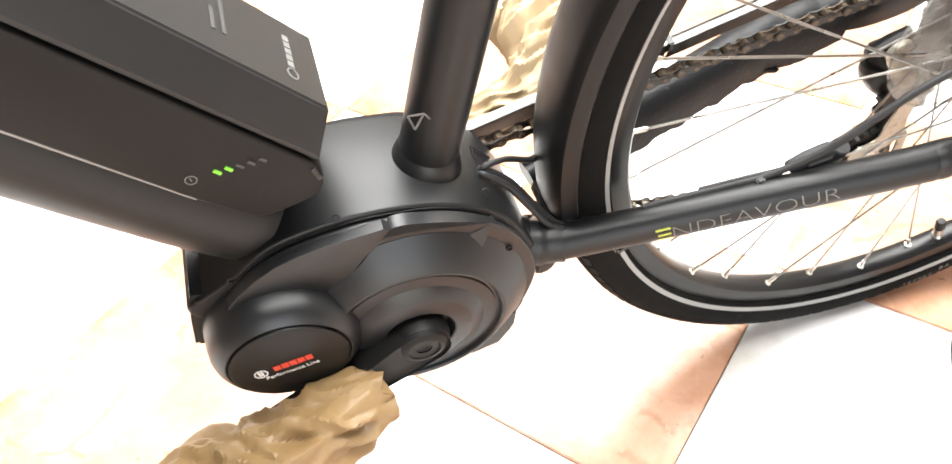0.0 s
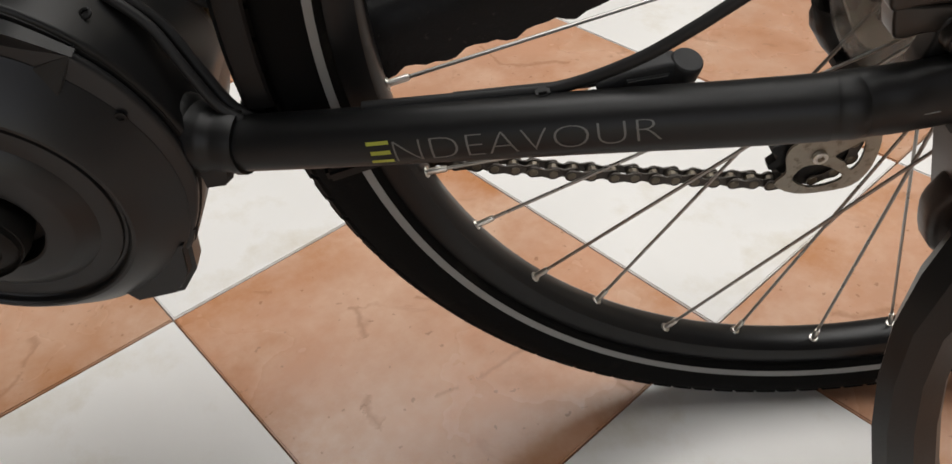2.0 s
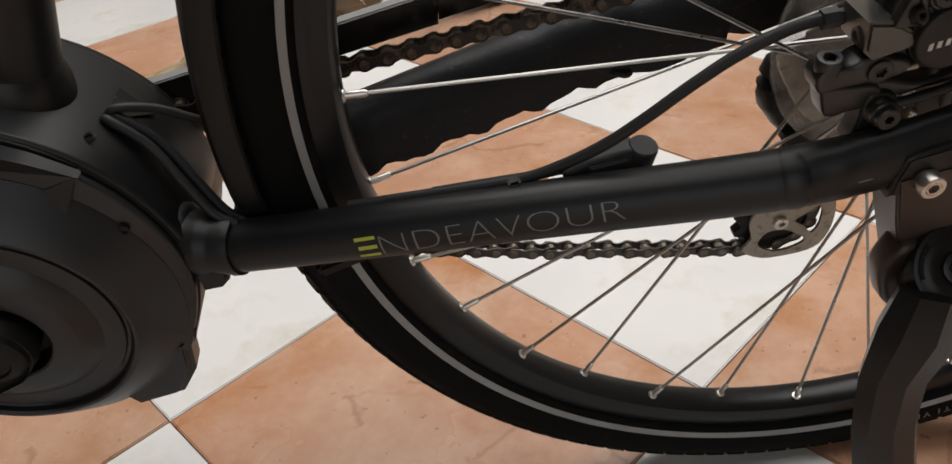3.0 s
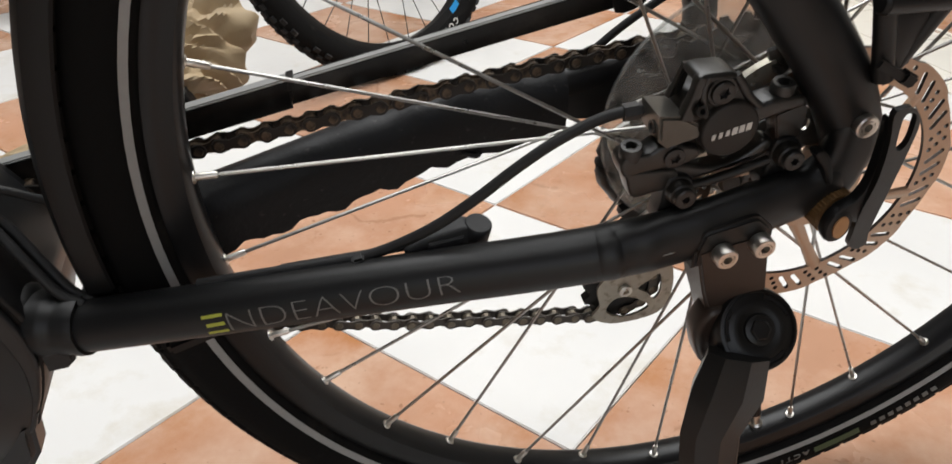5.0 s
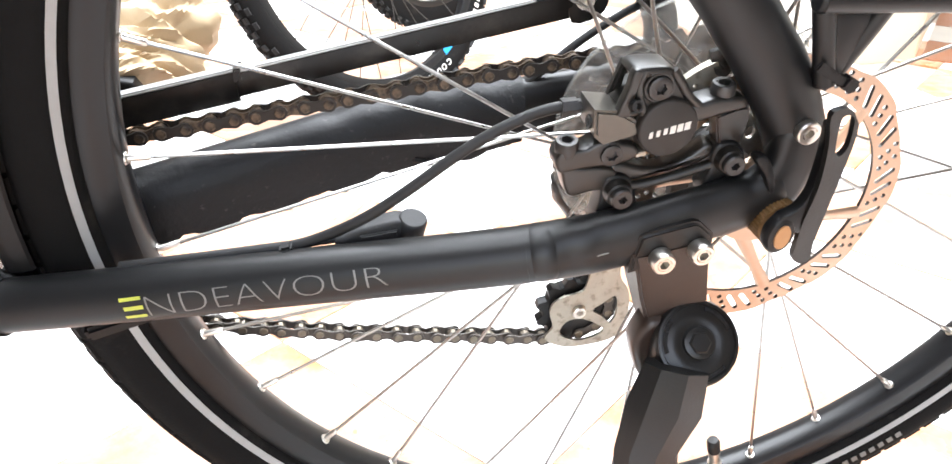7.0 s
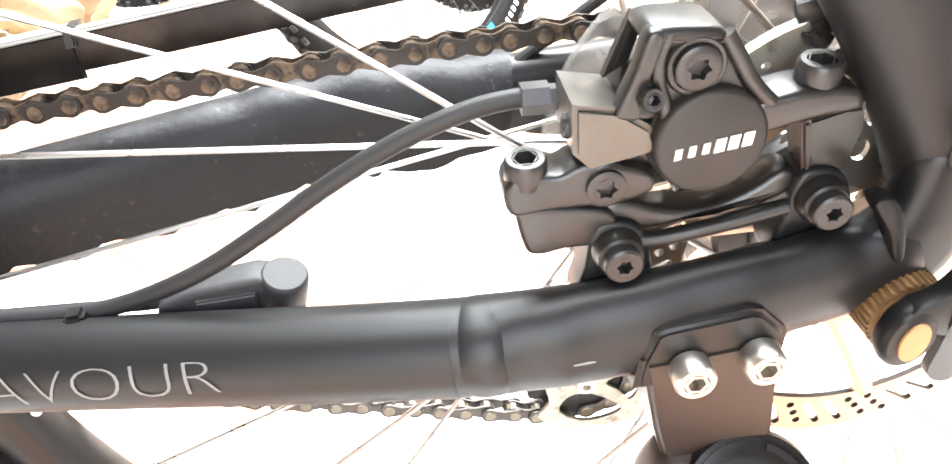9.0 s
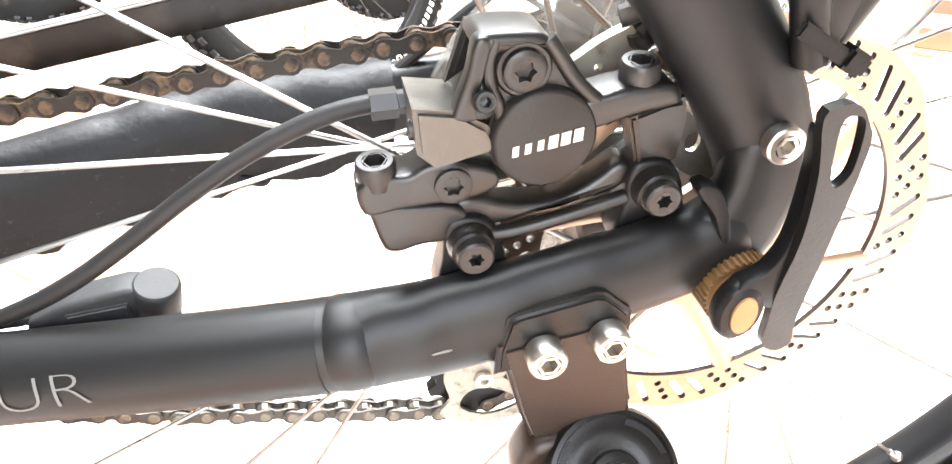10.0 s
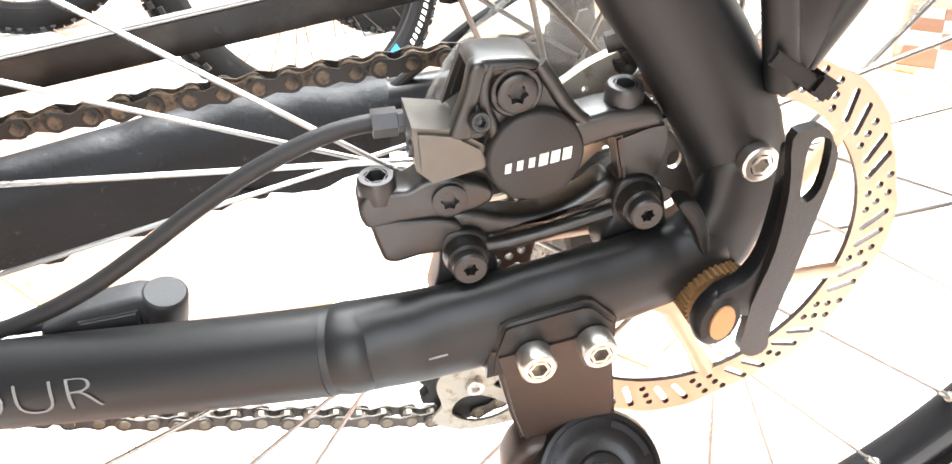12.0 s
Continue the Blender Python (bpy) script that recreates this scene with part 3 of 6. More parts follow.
part("motor_cover", prism(smooth_loop(drawn_in(cover, 0.0014), 4), -0.0466, -0.0416, 0.0022, seg=4), SHELL, motor, "satin anthracite motor cover", angle=40)
# raised round housing about the crank spindle: a lit cone, a step, a groove and a dished middle
part("spindle_housing", lathe([(0.0850, -0.040), (0.0848, -0.0445), (0.0838, -0.0470), (0.0815, -0.0488), (0.0730, -0.0560), (0.0650, -0.0622), (0.0628, -0.0634), (0.0612, -0.0634), (0.0602, -0.0624), (0.0592, -0.0600), (0.0584, -0.0592), (0.0570, -0.0592), (0.0564, -0.0606), (0.0555, -0.0608), (0.0470, -0.0612), (0.0460, -0.0620), (0.0385, -0.0662), (0.0370, -0.0668), (0.0262, -0.0680), (0.0250, -0.0674), (0.0245, -0.0630), (0.0240, -0.0550), (0.0180, -0.0540)], BB, 112), SHELL, motor, "stepped round housing around the crank spindle", angle=22)
part("spindle", lathe([(0.0185, -0.052), (0.0170, -0.0720), (0.0150, -0.0730), (0.0150, -0.078)], BB, 48), PLASTIC, motor)
# facets standing off the cover


def facet(a, b, c, depth=0.016):
    """A wedge with one flat triangular face a, b, c."""
    bm = bmesh.new()
    v = [bm.verts.new(p) for p in (a, b, c)] + [bm.verts.new((p[0], p[1] + depth, p[2])) for p in (a, b, c)]
    for f in ((0, 1, 2), (5, 4, 3), (0, 3, 4, 1), (1, 4, 5, 2), (2, 5, 3, 0)):
        bm.faces.new([v[k] for k in f])
    bmesh.ops.bevel(bm, geom=bm.edges[:], offset=0.0006, segments=2, affect="EDGES", clamp_overlap=True)
    return bm


part("cover_facet", facet((-0.4338, -0.0480, 0.3580), (-0.4085, -0.0462, 0.3655), (-0.4245, -0.0548, 0.3385), 0.008), SHELL, motor, angle=8)
part("cover_plane", prism(smooth_loop([(-0.5165, 0.3470), (-0.4955, 0.3690), (-0.4742, 0.3925), (-0.4873, 0.3941), (-0.5165, 0.3926), (-0.5440, 0.3866), (-0.5715, 0.3680), (-0.5900, 0.3400), (-0.5500, 0.3480)], 2), -0.0526, -0.0440, 0.0008, seg=3), SHELL, motor, angle=25)


def valley(n=12):
    """A hollow strip under the seam that runs back from the rim to the round housing."""
    bm = bmesh.new()
    top = curve_pts([(-0.5165, -0.0525, 0.3470), (-0.4950, -0.0525, 0.3685), (-0.4742, -0.0524, 0.3925), (-0.4500, -0.0522, 0.3885), (-0.4280, -0.0515, 0.3790), (-0.4080, -0.0485, 0.3650)], n)
    rows = []
    for k, p in enumerate(top):
        a = radians(127 - 62 * k / (len(top) - 1))
        q = BB + Vector((0.0842 * math.cos(a), -0.0455, 0.0842 * math.sin(a)))
        rows.append([bm.verts.new(p), bm.verts.new(p.lerp(q, 0.25) + Vector((0, 0.0012, 0))), bm.verts.new(q), bm.verts.new((p.x, -0.0430, p.z))])
    for a, b in zip(rows, rows[1:]):
        for k in range(3):
            bm.faces.new((a[k - 1], b[k - 1], b[k], a[k]))
    return bm


part("cover_valley", valley(), SHELL, motor, angle=35)
part("cover_lobe", prism([(-0.3905, 0.2600), (-0.3960, 0.2480), (-0.3985, 0.2300), (-0.4100, 0.2125), (-0.4360, 0.2062), (-0.4480, 0.2250), (-0.4200, 0.2500)], -0.0500, -0.030, 0.004, seg=3), SHELL, motor)
part("front_fin", prism([(-0.6010, 0.3620), (-0.5930, 0.3600), (-0.5930, 0.3060), (-0.6040, 0.3085), (-0.6150, 0.3105), (-0.6080, 0.3400)], -0.0400, 0.030, 0.003), SHELL, motor)
# front round cap
CAP = Vector((-0.5557, 0, 0.3140))
part("cap_housing", lathe([(0.0515, -0.040), (0.0500, -0.0540), (0.0488, -0.0610), (0.0462, -0.0665), (0.0430, -0.0702), (0.0404, -0.0722), (0.0394, -0.0720), (0.0390, -0.0690)], CAP, 72), SHELL, motor, "round anthracite end housing", angle=22)
cap = part("motor_cap", lathe([(0.0388, -0.0690), (0.0384, -0.0735), (0.0360, -0.0750), (0.0001, -0.0757)], CAP, 72), PLASTIC, motor, "black round badge cap with red and white print")
capm = Matrix.Translation(CAP + Vector((0.001, -0.0757, -0.001))) @ pose(0, 0, 0, 0, -6, 0)
ring = lathe([(0.0062, 0), (0.0062, -0.0004), (0.0050, -0.0004), (0.0050, 0)], seg=32)
ring = joined(ring, block((0.0018, 0.0004, 0.0075), pose(-0.0013, -0.0002, 0), 0))
ring = joined(ring, block((0.0018, 0.0004, 0.0075), pose(0.0013, -0.0002, 0), 0))
ring.transform(capm @ pose(-0.0205, 0, 0.0030) @ Matrix.Diagonal((0.72, 1, 0.72, 1)))
part("maker_emblem", ring, WHITE_PRINT, cap, "white ring emblem", smooth=False)
bars = bmesh.new()
for k in range(5):
    block((0.0044, 0.0004, 0.0056), capm @ pose(-0.0095 + k * 0.0053, -0.0002, 0.0040), 0, bars)
part("maker_mark", bars, RED_PRINT, cap, "red bar mark", smooth=False)
lettering("print_line", "Performance Line", 0.0054, capm @ pose(-0.0195, 0, -0.0062), WHITE_PRINT, cap, "small white lettering", width=0.035)
for n, p in enumerate(((-0.5716, -0.0440, 0.3760), (-0.4000, -0.0478, 0.3340), (-0.4075, -0.0244, 0.3688), (-0.5024, -0.0400, 0.4005))):
    socket_bolt(0.0026, 0.0010, pose(*p) @ pose(0, 0, 0, (0, 0, -60, -40)[n], 0, 0), PLASTIC, motor, "cover_screw", 0.7, 6, 16)

# seat tube foot, printed mark
part("weld_bead", moved(lathe([(0.0194, 0.008), (0.0210, 0.0055), (0.0226, 0.000), (0.0236, -0.006), (0.0238, -0.020)], seg=40, axis="z"), Matrix.Translation(seat_base + seat_dir * 0.012) @ pose(0, 0, 0, 0, 15.6, 0)), FRAME, seat_tube, "smooth weld bead")
_mk = bmesh.new()
for (x0, z0, x1, z1) in ((-0.006, 0.016, 0.004, 0.020), (0.004, 0.020, -0.003, 0.006), (-0.003, 0.006, -0.006, 0.016), (0.004, 0.020, 0.007, 0.016)):
    d = Vector((x1 - x0, 0, z1 - z0))
    block((d.length, 0.0004, 0.0012), pose((x0 + x1) / 2, 0, (z0 + z1) / 2, 0, -math.degrees(math.atan2(d.z, d.x)), 0), 0, _mk)
_mk.transform(Matrix.Translation((-0.4420, -0.0168, 0.4240)) @ pose(0, 0, 0, 0, 0, -28))
part("printed_mark", _mk, GREY_PRINT, seat_tube, "thin grey printed mark", smooth=False)

# cables leaving the bracket
port_at = Matrix.Translation((-0.4000, 0.0070, 0.3592)) @ pose(0, 0, 0, 0, 49.2, 0)
port_hole = bmesh.new()
for y0, y1, x0, x1, z in ((-0.0080, 0.0110, -0.0090, 0.0110, 0.0004),):
    lowv = [port_hole.verts.new((x0, y0 - 0.006, z)), port_hole.verts.new((x1, y1, z)), port_hole.verts.new((x0, y1 + 0.002, z))]
    f = port_hole.faces.new(lowv)
    got = bmesh.ops.extrude_face_region(port_hole, geom=[f])
    bmesh.ops.translate(port_hole, verts=[v for v in got["geom"] if isinstance(v, bmesh.types.BMVert)], vec=(0, 0, 0.0008))
port_hole.transform(port_at)
part("cable_port", port_hole, GLOSS, shell, "dark triangular cable opening", smooth=False)
for pts, r in (([(-0.4070, -0.0060, 0.3655), (-0.4030, -0.0090, 0.3665), (-0.3890, -0.0130, 0.3540), (-0.3770, -0.0220, 0.3380), (-0.3660, -0.0290, 0.3225), (-0.3560, -0.0320, 0.3160)], 0.0025),
               ([(-0.4060, -0.0020, 0.3655), (-0.4010, -0.0050, 0.3660), (-0.3860, -0.0070, 0.3510), (-0.3730, -0.0160, 0.3330), (-0.3620, -0.0240, 0.3190), (-0.3520, -0.0270, 0.3120)], 0.0028),
               ([(-0.4060, -0.0040, 0.3660), (-0.4000, -0.0040, 0.3700), (-0.3850, 0.0020, 0.3640), (-0.3650, 0.0080, 0.3500), (-0.3500, 0.0200, 0.3420)], 0.0022)):
    part("cable", tube(curve_pts(pts, 8), r, 12), HOSE, shell)
# yoke between the bracket and the chainstay
part("stay_yoke", tube(curve_pts([(-0.402, -0.020, 0.312), (-0.384, -0.0270, 0.3065), (-0.372, -0.0310, 0.3050), (-0.358, -0.0342, 0.3050)], 5), [0.0180] * 6 + [0.0165] * 5 + [0.0150] * 4 + [0.0146], 28), FRAME, bike)
part("stay_collar", tube([(-0.3605, -0.0335, 0.3034), (-0.3570, -0.0343, 0.3040)], 0.0147, 28), FRAME, chainstay)
part("stay_lug", prism([(-0.3800, 0.3000), (-0.3640, 0.3000), (-0.3650, 0.2900), (-0.3700, 0.2850), (-0.3790, 0.2840)], -0.044, -0.020, 0.002), FRAME, bike)

# down tube and battery
DT = Vector((-0.643, 0, 0.766))
DN = Vector((0.766, 0, 0.643))
DO = Vector((-0.5684, 0, 0.4490))


def on_tube(d, n, y=0.0):
    return DO + DT * d + DN * n + Vector((0, y, 0))


part("down_tube", tube(curve_pts([on_tube(-0.062, -0.026), on_tube(0.0, -0.030), on_tube(0.20, -0.030), on_tube(0.45, -0.030)], 4), 0.0365, 32, up=(0, 1, 0)), FRAME, bike)
part("down_tube_rail", block((0.43, 0.0850, 0.0032), Matrix.Translation(on_tube(0.2125, 0.0000)) @ Matrix.Rotation(math.atan2(0.766, -0.643), 4, "Y").inverted(), 0.001), GUARD_TOP, bike, "silver edge of the battery rail")


def battery_block(section, d0, d1, bevel, ends=0.0):
    """Sweeps a (y, n) section along the down tube between d0 and d1."""
    bm = bmesh.new()
    a = [bm.verts.new(on_tube(d0, n, y)) for y, n in section]
    b = [bm.verts.new(on_tube(d1, n, y)) for y, n in section]
    k = len(section)
    bm.faces.new(a[::-1])
    bm.faces.new(b)
    for i in range(k):
        bm.faces.new((a[i], a[(i + 1) % k], b[(i + 1) % k], b[i]))
    for v, (y, n) in zip(a, section):
        v.co += DT * ends * (n - section[0][1])
    bmesh.ops.bevel(bm, geom=bm.edges[:], offset=bevel, segments=3, affect="EDGES", clamp_overlap=True)
    return bm


def side_shape(pts, r, y0, y1, bevel):
    """A (d, n) outline with rounded corners, given depth across the bike."""
    out = []
    for i, b in enumerate(pts):
        a, b, c = Vector(pts[i - 1]), Vector(b), Vector(pts[(i + 1) % len(pts)])
        u, w = (a - b).normalized() * min(r, (a - b).length * 0.45), (c - b).normalized() * min(r, (c - b).length * 0.45)
        out += [b + u * (1 - t) ** 2 + w * t ** 2 for t in (0, 0.25, 0.5, 0.75, 1)]
    bm = prism([(on_tube(d, n).x, on_tube(d, n).z) for d, n in out], y0, y1, bevel, seg=3)
    bmesh.ops.recalc_face_normals(bm, faces=bm.faces[:])
    return bm


battery = part("battery", battery_block([(-0.0428, 0.0535), (-0.0436, 0.0560), (-0.0305, 0.0780), (0.0305, 0.0780), (0.0436, 0.0560), (0.0428, 0.0535)], -0.0400, 0.36, 0.0014, 0.35), SHELL, bike, "grey-black battery pack with charge lights")
part("battery_side", side_shape([(0.36, 0.002), (0.0, 0.000), (-0.0400, 0.0030), (-0.0545, 0.0300), (-0.0545, 0.0400), (-0.0440, 0.0520), (0.36, 0.0520)], 0.009, -0.0438, 0.0438, 0.0022), MATT_SHELL, battery, "darker lower shell with rounded end")
part("battery_latch", side_shape([(-0.0390, 0.0475), (-0.0480, 0.0430), (-0.0490, 0.0460), (-0.0400, 0.0505)], 0.001, -0.0446, -0.0430, 0.0003), GLOSS, battery)
for k in range(5):
    n0, d0 = 0.0225 + 0.0046 * k, 0.0010 - 0.0036 * k
    bm = battery_block([(-0.0446, n0), (-0.0447, n0 + 0.0019), (-0.0436, n0 + 0.0019), (-0.0434, n0)], d0 - 0.0022, d0 + 0.0022, 0.0001)
    part("charge_light", bm, LED if k < 2 else DIM_PRINT, battery, "lit green charge light" if k < 2 else "", smooth=False)
_pb = lathe([(0.0032, 0), (0.0032, -0.0004), (0.0026, -0.0004), (0.0026, 0)], seg=28)
_pb = joined(_pb, block((0.0006, 0.0004, 0.0026), pose(0, -0.0002, 0.0004), 0))
_pb.transform(Matrix.Translation(on_tube(0.0090, 0.0122, -0.0437)))
part("power_symbol", _pb, GREY_PRINT, battery, "grey power symbol", smooth=False)
_lb = bmesh.new()
for k in range(5):
    block((0.0062, 0.0062, 0.0004), pose(0.0075 * k, 0, 0), 0, _lb)
joined(_lb, lathe([(0.0058, -0.0002), (0.0058, 0.0003), (0.0046, 0.0003), (0.0046, -0.0002)], (-0.0105, 0, 0), 28, axis="z"))
_top = Matrix(((-0.643, 0, 0.766, 0), (0, 1, 0, 0), (0.766, 0, 0.643, 0), (0, 0, 0, 1)))
_lb.transform(Matrix.Translation(on_tube(-0.0110, 0.0783, -0.008)) @ _top @ pose(0, 0, 0, 0, 0, 90) @ Matrix.Diagonal((0.72, 0.62, 1, 1)))
part("maker_mark", _lb, GREY_PRINT, battery, "white bar mark and ring", smooth=False)
_lb = bmesh.new()
for k, w in enumerate((0.030, 0.018)):
    block((0.0022, w, 0.0004), pose(0.028 + 0.006 * k, -0.012 + w / 2, 0), 0, _lb)
_lb.transform(Matrix.Translation(on_tube(0, 0.0783)) @ _top)
part("printed_line", _lb, DIM_PRINT, battery, smooth=False)

# crank arms and paper-wrapped pedals
CR = Vector((-0.158, 0, -0.066))


def crank(side):
    y = -0.0755 if side < 0 else 0.0755
    out = -1 if side < 0 else 1
    d = CR if side < 0 else -CR
    u = d.normalized()
    w = Vector((-u.z, 0, u.x))
    side_line = [(-0.0188 * math.cos(radians(a)), 0.0188 * math.sin(radians(a))) for a in range(9, 90, 18)] + [(0.0, 0.0188), (0.014, 0.0184), (0.034, 0.0160), (0.066, 0.0128), (0.140, 0.0120), (0.166, 0.0130), (0.176, 0.0110), (0.182, 0.0062)]
    outline = [u * a + w * b for a, b in side_line] + [u * a - w * b for a, b in side_line[::-1]]
    bm = prism([(BB.x + q.x, BB.z + q.z) for q in outline], y - out * 0.0135, y + out * 0.0008, 0.0030, seg=3)
    for v in bm.verts:
        v.co.y += out * 0.016 * max(0.0, (v.co - BB).dot(u)) / 0.171
    bmesh.ops.recalc_face_normals(bm, faces=bm.faces[:])
    boss = lathe([(0.0001, y + out * -0.012), (0.0190, y + out * -0.016), (0.0202, y + out * -0.006), (0.0192, y + out * 0.0002), (0.0135, y + out * 0.0040), (0.0112, y + out * 0.0042), (0.0104, y + out * 0.0032), (0.0052, y + out * 0.0030), (0.0046, y + out * -0.018), (0.0001, y + out * -0.018)], BB, 40)
    part("crank_arm", joined(bm, boss), MATT_SHELL, bike, "black crank arm")


crank(-1)
crank(1)
socket_bolt(0.0050, 0.0014, pose(BB.x, -0.0764, BB.z), PLASTIC, bike, "crank_bolt", 0.72)


def crumple(pts, radii, seed, rough=0.44, frill=0.0, seg=96, step=0.0024):
    """Paper scrunched round a bar: curved sheets that meet in crisp folds, with a ragged open end."""
    rng = random.Random(seed)
    line = curve_pts(pts, 40)
    path, left = [line[0]], 0.0
    for p, q in zip(line, line[1:]):
        left += (q - p).length
        if left > step:
            path.append(q)
            left = 0.0
    path.append(line[-1])
    n = len(path)
    bm = tube(path, 0.01, seg, up=(0, 1, 0.3))
    bm.verts.ensure_lookup_table()
    off = Vector((rng.uniform(0, 40), rng.uniform(0, 40), rng.uniform(0, 40)))
    ragged = [rng.uniform(-0.5, 1.0) for _ in range(14)]
    for i, v in enumerate(bm.verts[: n * seg]):
        k, ang = i // seg, 2 * math.pi * (i % seg) / seg
        f = k / (n - 1) * (len(radii) - 1)
        a = min(int(f), len(radii) - 2)
        r = radii[a] + (radii[a + 1] - radii[a]) * (f - a)
        c = path[k]
        out = (v.co - c).normalized()
        # long sheets twisted round the bar, broken by smaller creases
        spin = ang + 0.05 * k
        p = Vector((math.cos(spin) * 1.9, math.sin(spin) * 1.9, k * step * 40)) + off
        p += noise.noise_vector(p * 0.9) * 0.35
        big = noise.voronoi(p)[0]
        small = noise.voronoi(p * 2.3 + Vector((7, 3, 1)))[0]
        h = 1.6 * (big[0] - 0.45) + 0.6 * (small[0] - 0.4)
        v.co = c + out * r * (0.95 + rough * h)
        if frill and k < 9:
            g = ang / (2 * math.pi) * 14
            lip = ragged[int(g) % 14] * (1 - g % 1) + ragged[(int(g) + 1) % 14] * (g % 1)
            v.co += (path[0] - path[4]).normalized() * frill * lip * (1 - k / 9)
    bmesh.ops.smooth_vert(bm, verts=bm.verts[: n * seg], factor=0.5, use_axis_x=True, use_axis_y=True, use_axis_z=True)
    bmesh.ops.dissolve_limit(bm, angle_limit=radians(13), verts=bm.verts[:], edges=bm.edges[:])
    bmesh.ops.triangulate(bm, faces=bm.faces[:], quad_method="BEAUTY", ngon_method="BEAUTY")
    return bm


paper_a = part("packing_paper", crumple([(-0.511, -0.0850, 0.2700), (-0.520, -0.0880, 0.2680), (-0.534, -0.0930, 0.263), (-0.556, -0.100, 0.257), (-0.600, -0.107, 0.243), (-0.640, -0.112, 0.226), (-0.668, -0.145, 0.210), (-0.674, -0.19, 0.198)], [0.0225, 0.0265, 0.030, 0.035, 0.037, 0.038, 0.044, 0.032], 3, 0.42, frill=0.014), KRAFT, None, angle=30)
paper_b = part("packing_paper", crumple([(-0.408, 0.0745, 0.3168), (-0.37, 0.0780, 0.3328), (-0.340, 0.083, 0.3455), (-0.324, 0.102, 0.354), (-0.316, 0.130, 0.358), (-0.315, 0.165, 0.358), (-0.315, 0.205, 0.356)], [0.0165, 0.0170, 0.0185, 0.0235, 0.0325, 0.0350, 0.028], 8, 0.55), PAPER, None, angle=30)

for ob, words in ((paper_a, "crumpled brown packing paper wrapped round the crank"), (paper_b, "creased brown packing paper round the far pedal")):
    ob.matrix_world = BIKE
    tagged(ob, words, "packing paper", "paper wraps on the pedals")

# mudguard
mg = [(0.3450, -0.0268), (0.3510, -0.0270), (0.3560, -0.0258), (0.3592, -0.0215), (0.3612, -0.0140), (0.3620, 0.0), (0.3612, 0.0140), (0.3592, 0.0215), (0.3560, 0.0258), (0.3510, 0.0270), (0.3450, 0.0268)]
mudguard = part("mudguard", lathe(mg + [(r - 0.0013, y * 0.95) for r, y in mg[::-1]], AX, 72, start=95, end=186.5, closed=True), PLASTIC, bike, "black plastic mudguard close over the tyre")
part("mudguard_bracket", block((0.020, 0.040, 0.010), pose(-0.352, 0, 0.306, 0, 20, 0), 0.002), PLASTIC, mudguard)

# chainstay print
sd = Vector((0.11719, -0.02472, 0.0277)).normalized()
sn = Vector((-0.2065, -0.9785, 0)).normalized()


def on_stay(o):
    """x along the tube, z up it, y into it; letters face outwards."""
    x, z = sd, Vector(sd).cross(Vector((0, 1, 0))) * -1
    yv = -(sn - sd * sn.dot(sd)).normalized()
    zv = x.cross(yv)
    m = Matrix((x, yv, zv)).transposed().to_4x4()
    return Matrix.Translation(o) @ m


def wrapped(ob, axis_pt, axis_dir, radius):
    """Cuts flat letters into strips along the tube and bends them round it."""
    bm = bmesh.new()
    bm.from_mesh(ob.data)
    mid = sum((v.co for v in bm.verts), Vector()) / len(bm.verts)
    foot = Vector(axis_pt) + axis_dir * (mid - Vector(axis_pt)).dot(axis_dir)
    across = axis_dir.cross((mid - foot).normalized())
    for k in range(-10, 11):
        bmesh.ops.bisect_plane(bm, geom=bm.verts[:] + bm.edges[:] + bm.faces[:], plane_co=mid + across * 0.0011 * k, plane_no=across)
    for v in bm.verts:
        f = Vector(axis_pt) + axis_dir * (v.co - Vector(axis_pt)).dot(axis_dir)
        v.co = f + (v.co - f).normalized() * radius
    bm.to_mesh(ob.data)
    bm.free()


stay_p, stay_d = Vector((-0.30, -0.0462, 0.3145)), (Vector((-0.20, -0.0670, 0.3340)) - Vector((-0.30, -0.0462, 0.3145))).normalized()
_tm = on_stay(stay_p + Vector((0.0035, -0.0135, -0.0035)))
words = lettering("model_lettering", "NDEAVOUR", 0.0162, _tm @ pose(0.0118, 0, 0), GREY_PRINT, chainstay, "thin grey printed model word", thin=-0.00042, width=0.1108, depth=0.0)
wrapped(words, stay_p, stay_d, 0.01355)
_eb = bmesh.new()
for k in range(3):
    w, x0, z0 = 0.0102 if k != 1 else 0.0092, 0.0001 + (0.0010 if k == 1 else 0), 0.0001 + 0.0047 * k
    _eb.faces.new([_eb.verts.new(_tm @ Vector((x0 + w * i, 0, z0 + 0.0019 * j))) for i, j in ((0, 0), (0.5, 0), (1, 0), (1, 1), (0.5, 1), (0, 1))])
wrapped(part("model_initial", _eb, LIME_PRINT, chainstay, "lime three-bar letter", smooth=False), stay_p, stay_d, 0.01355)

# ---- rear left: dropout, seatstay, brake, stand ----
stay_end = curve_pts([(-0.1200, -0.0834, 0.3496), (-0.106, -0.0850, 0.3520), (-0.0873, -0.0865, 0.3555), (-0.062, -0.0868, 0.3612), (-0.040, -0.0860, 0.3668), (-0.018, -0.0845, 0.3730), (-0.004, -0.0830, 0.3800)], 5)
deep = [0.0131] * 3 + [0.0126] * 3 + [0.0115] * 4 + [0.0102] * 5 + [0.0092] * 5 + [0.0090] * 5 + [0.0086] * 5 + [0.0080]
tall = [0.0132] * 3 + [0.0138] * 3 + [0.0144] * 4 + [0.0150] * 5 + [0.0152] * 5 + [0.0144] * 5 + [0.0124] * 5 + [0.0100]
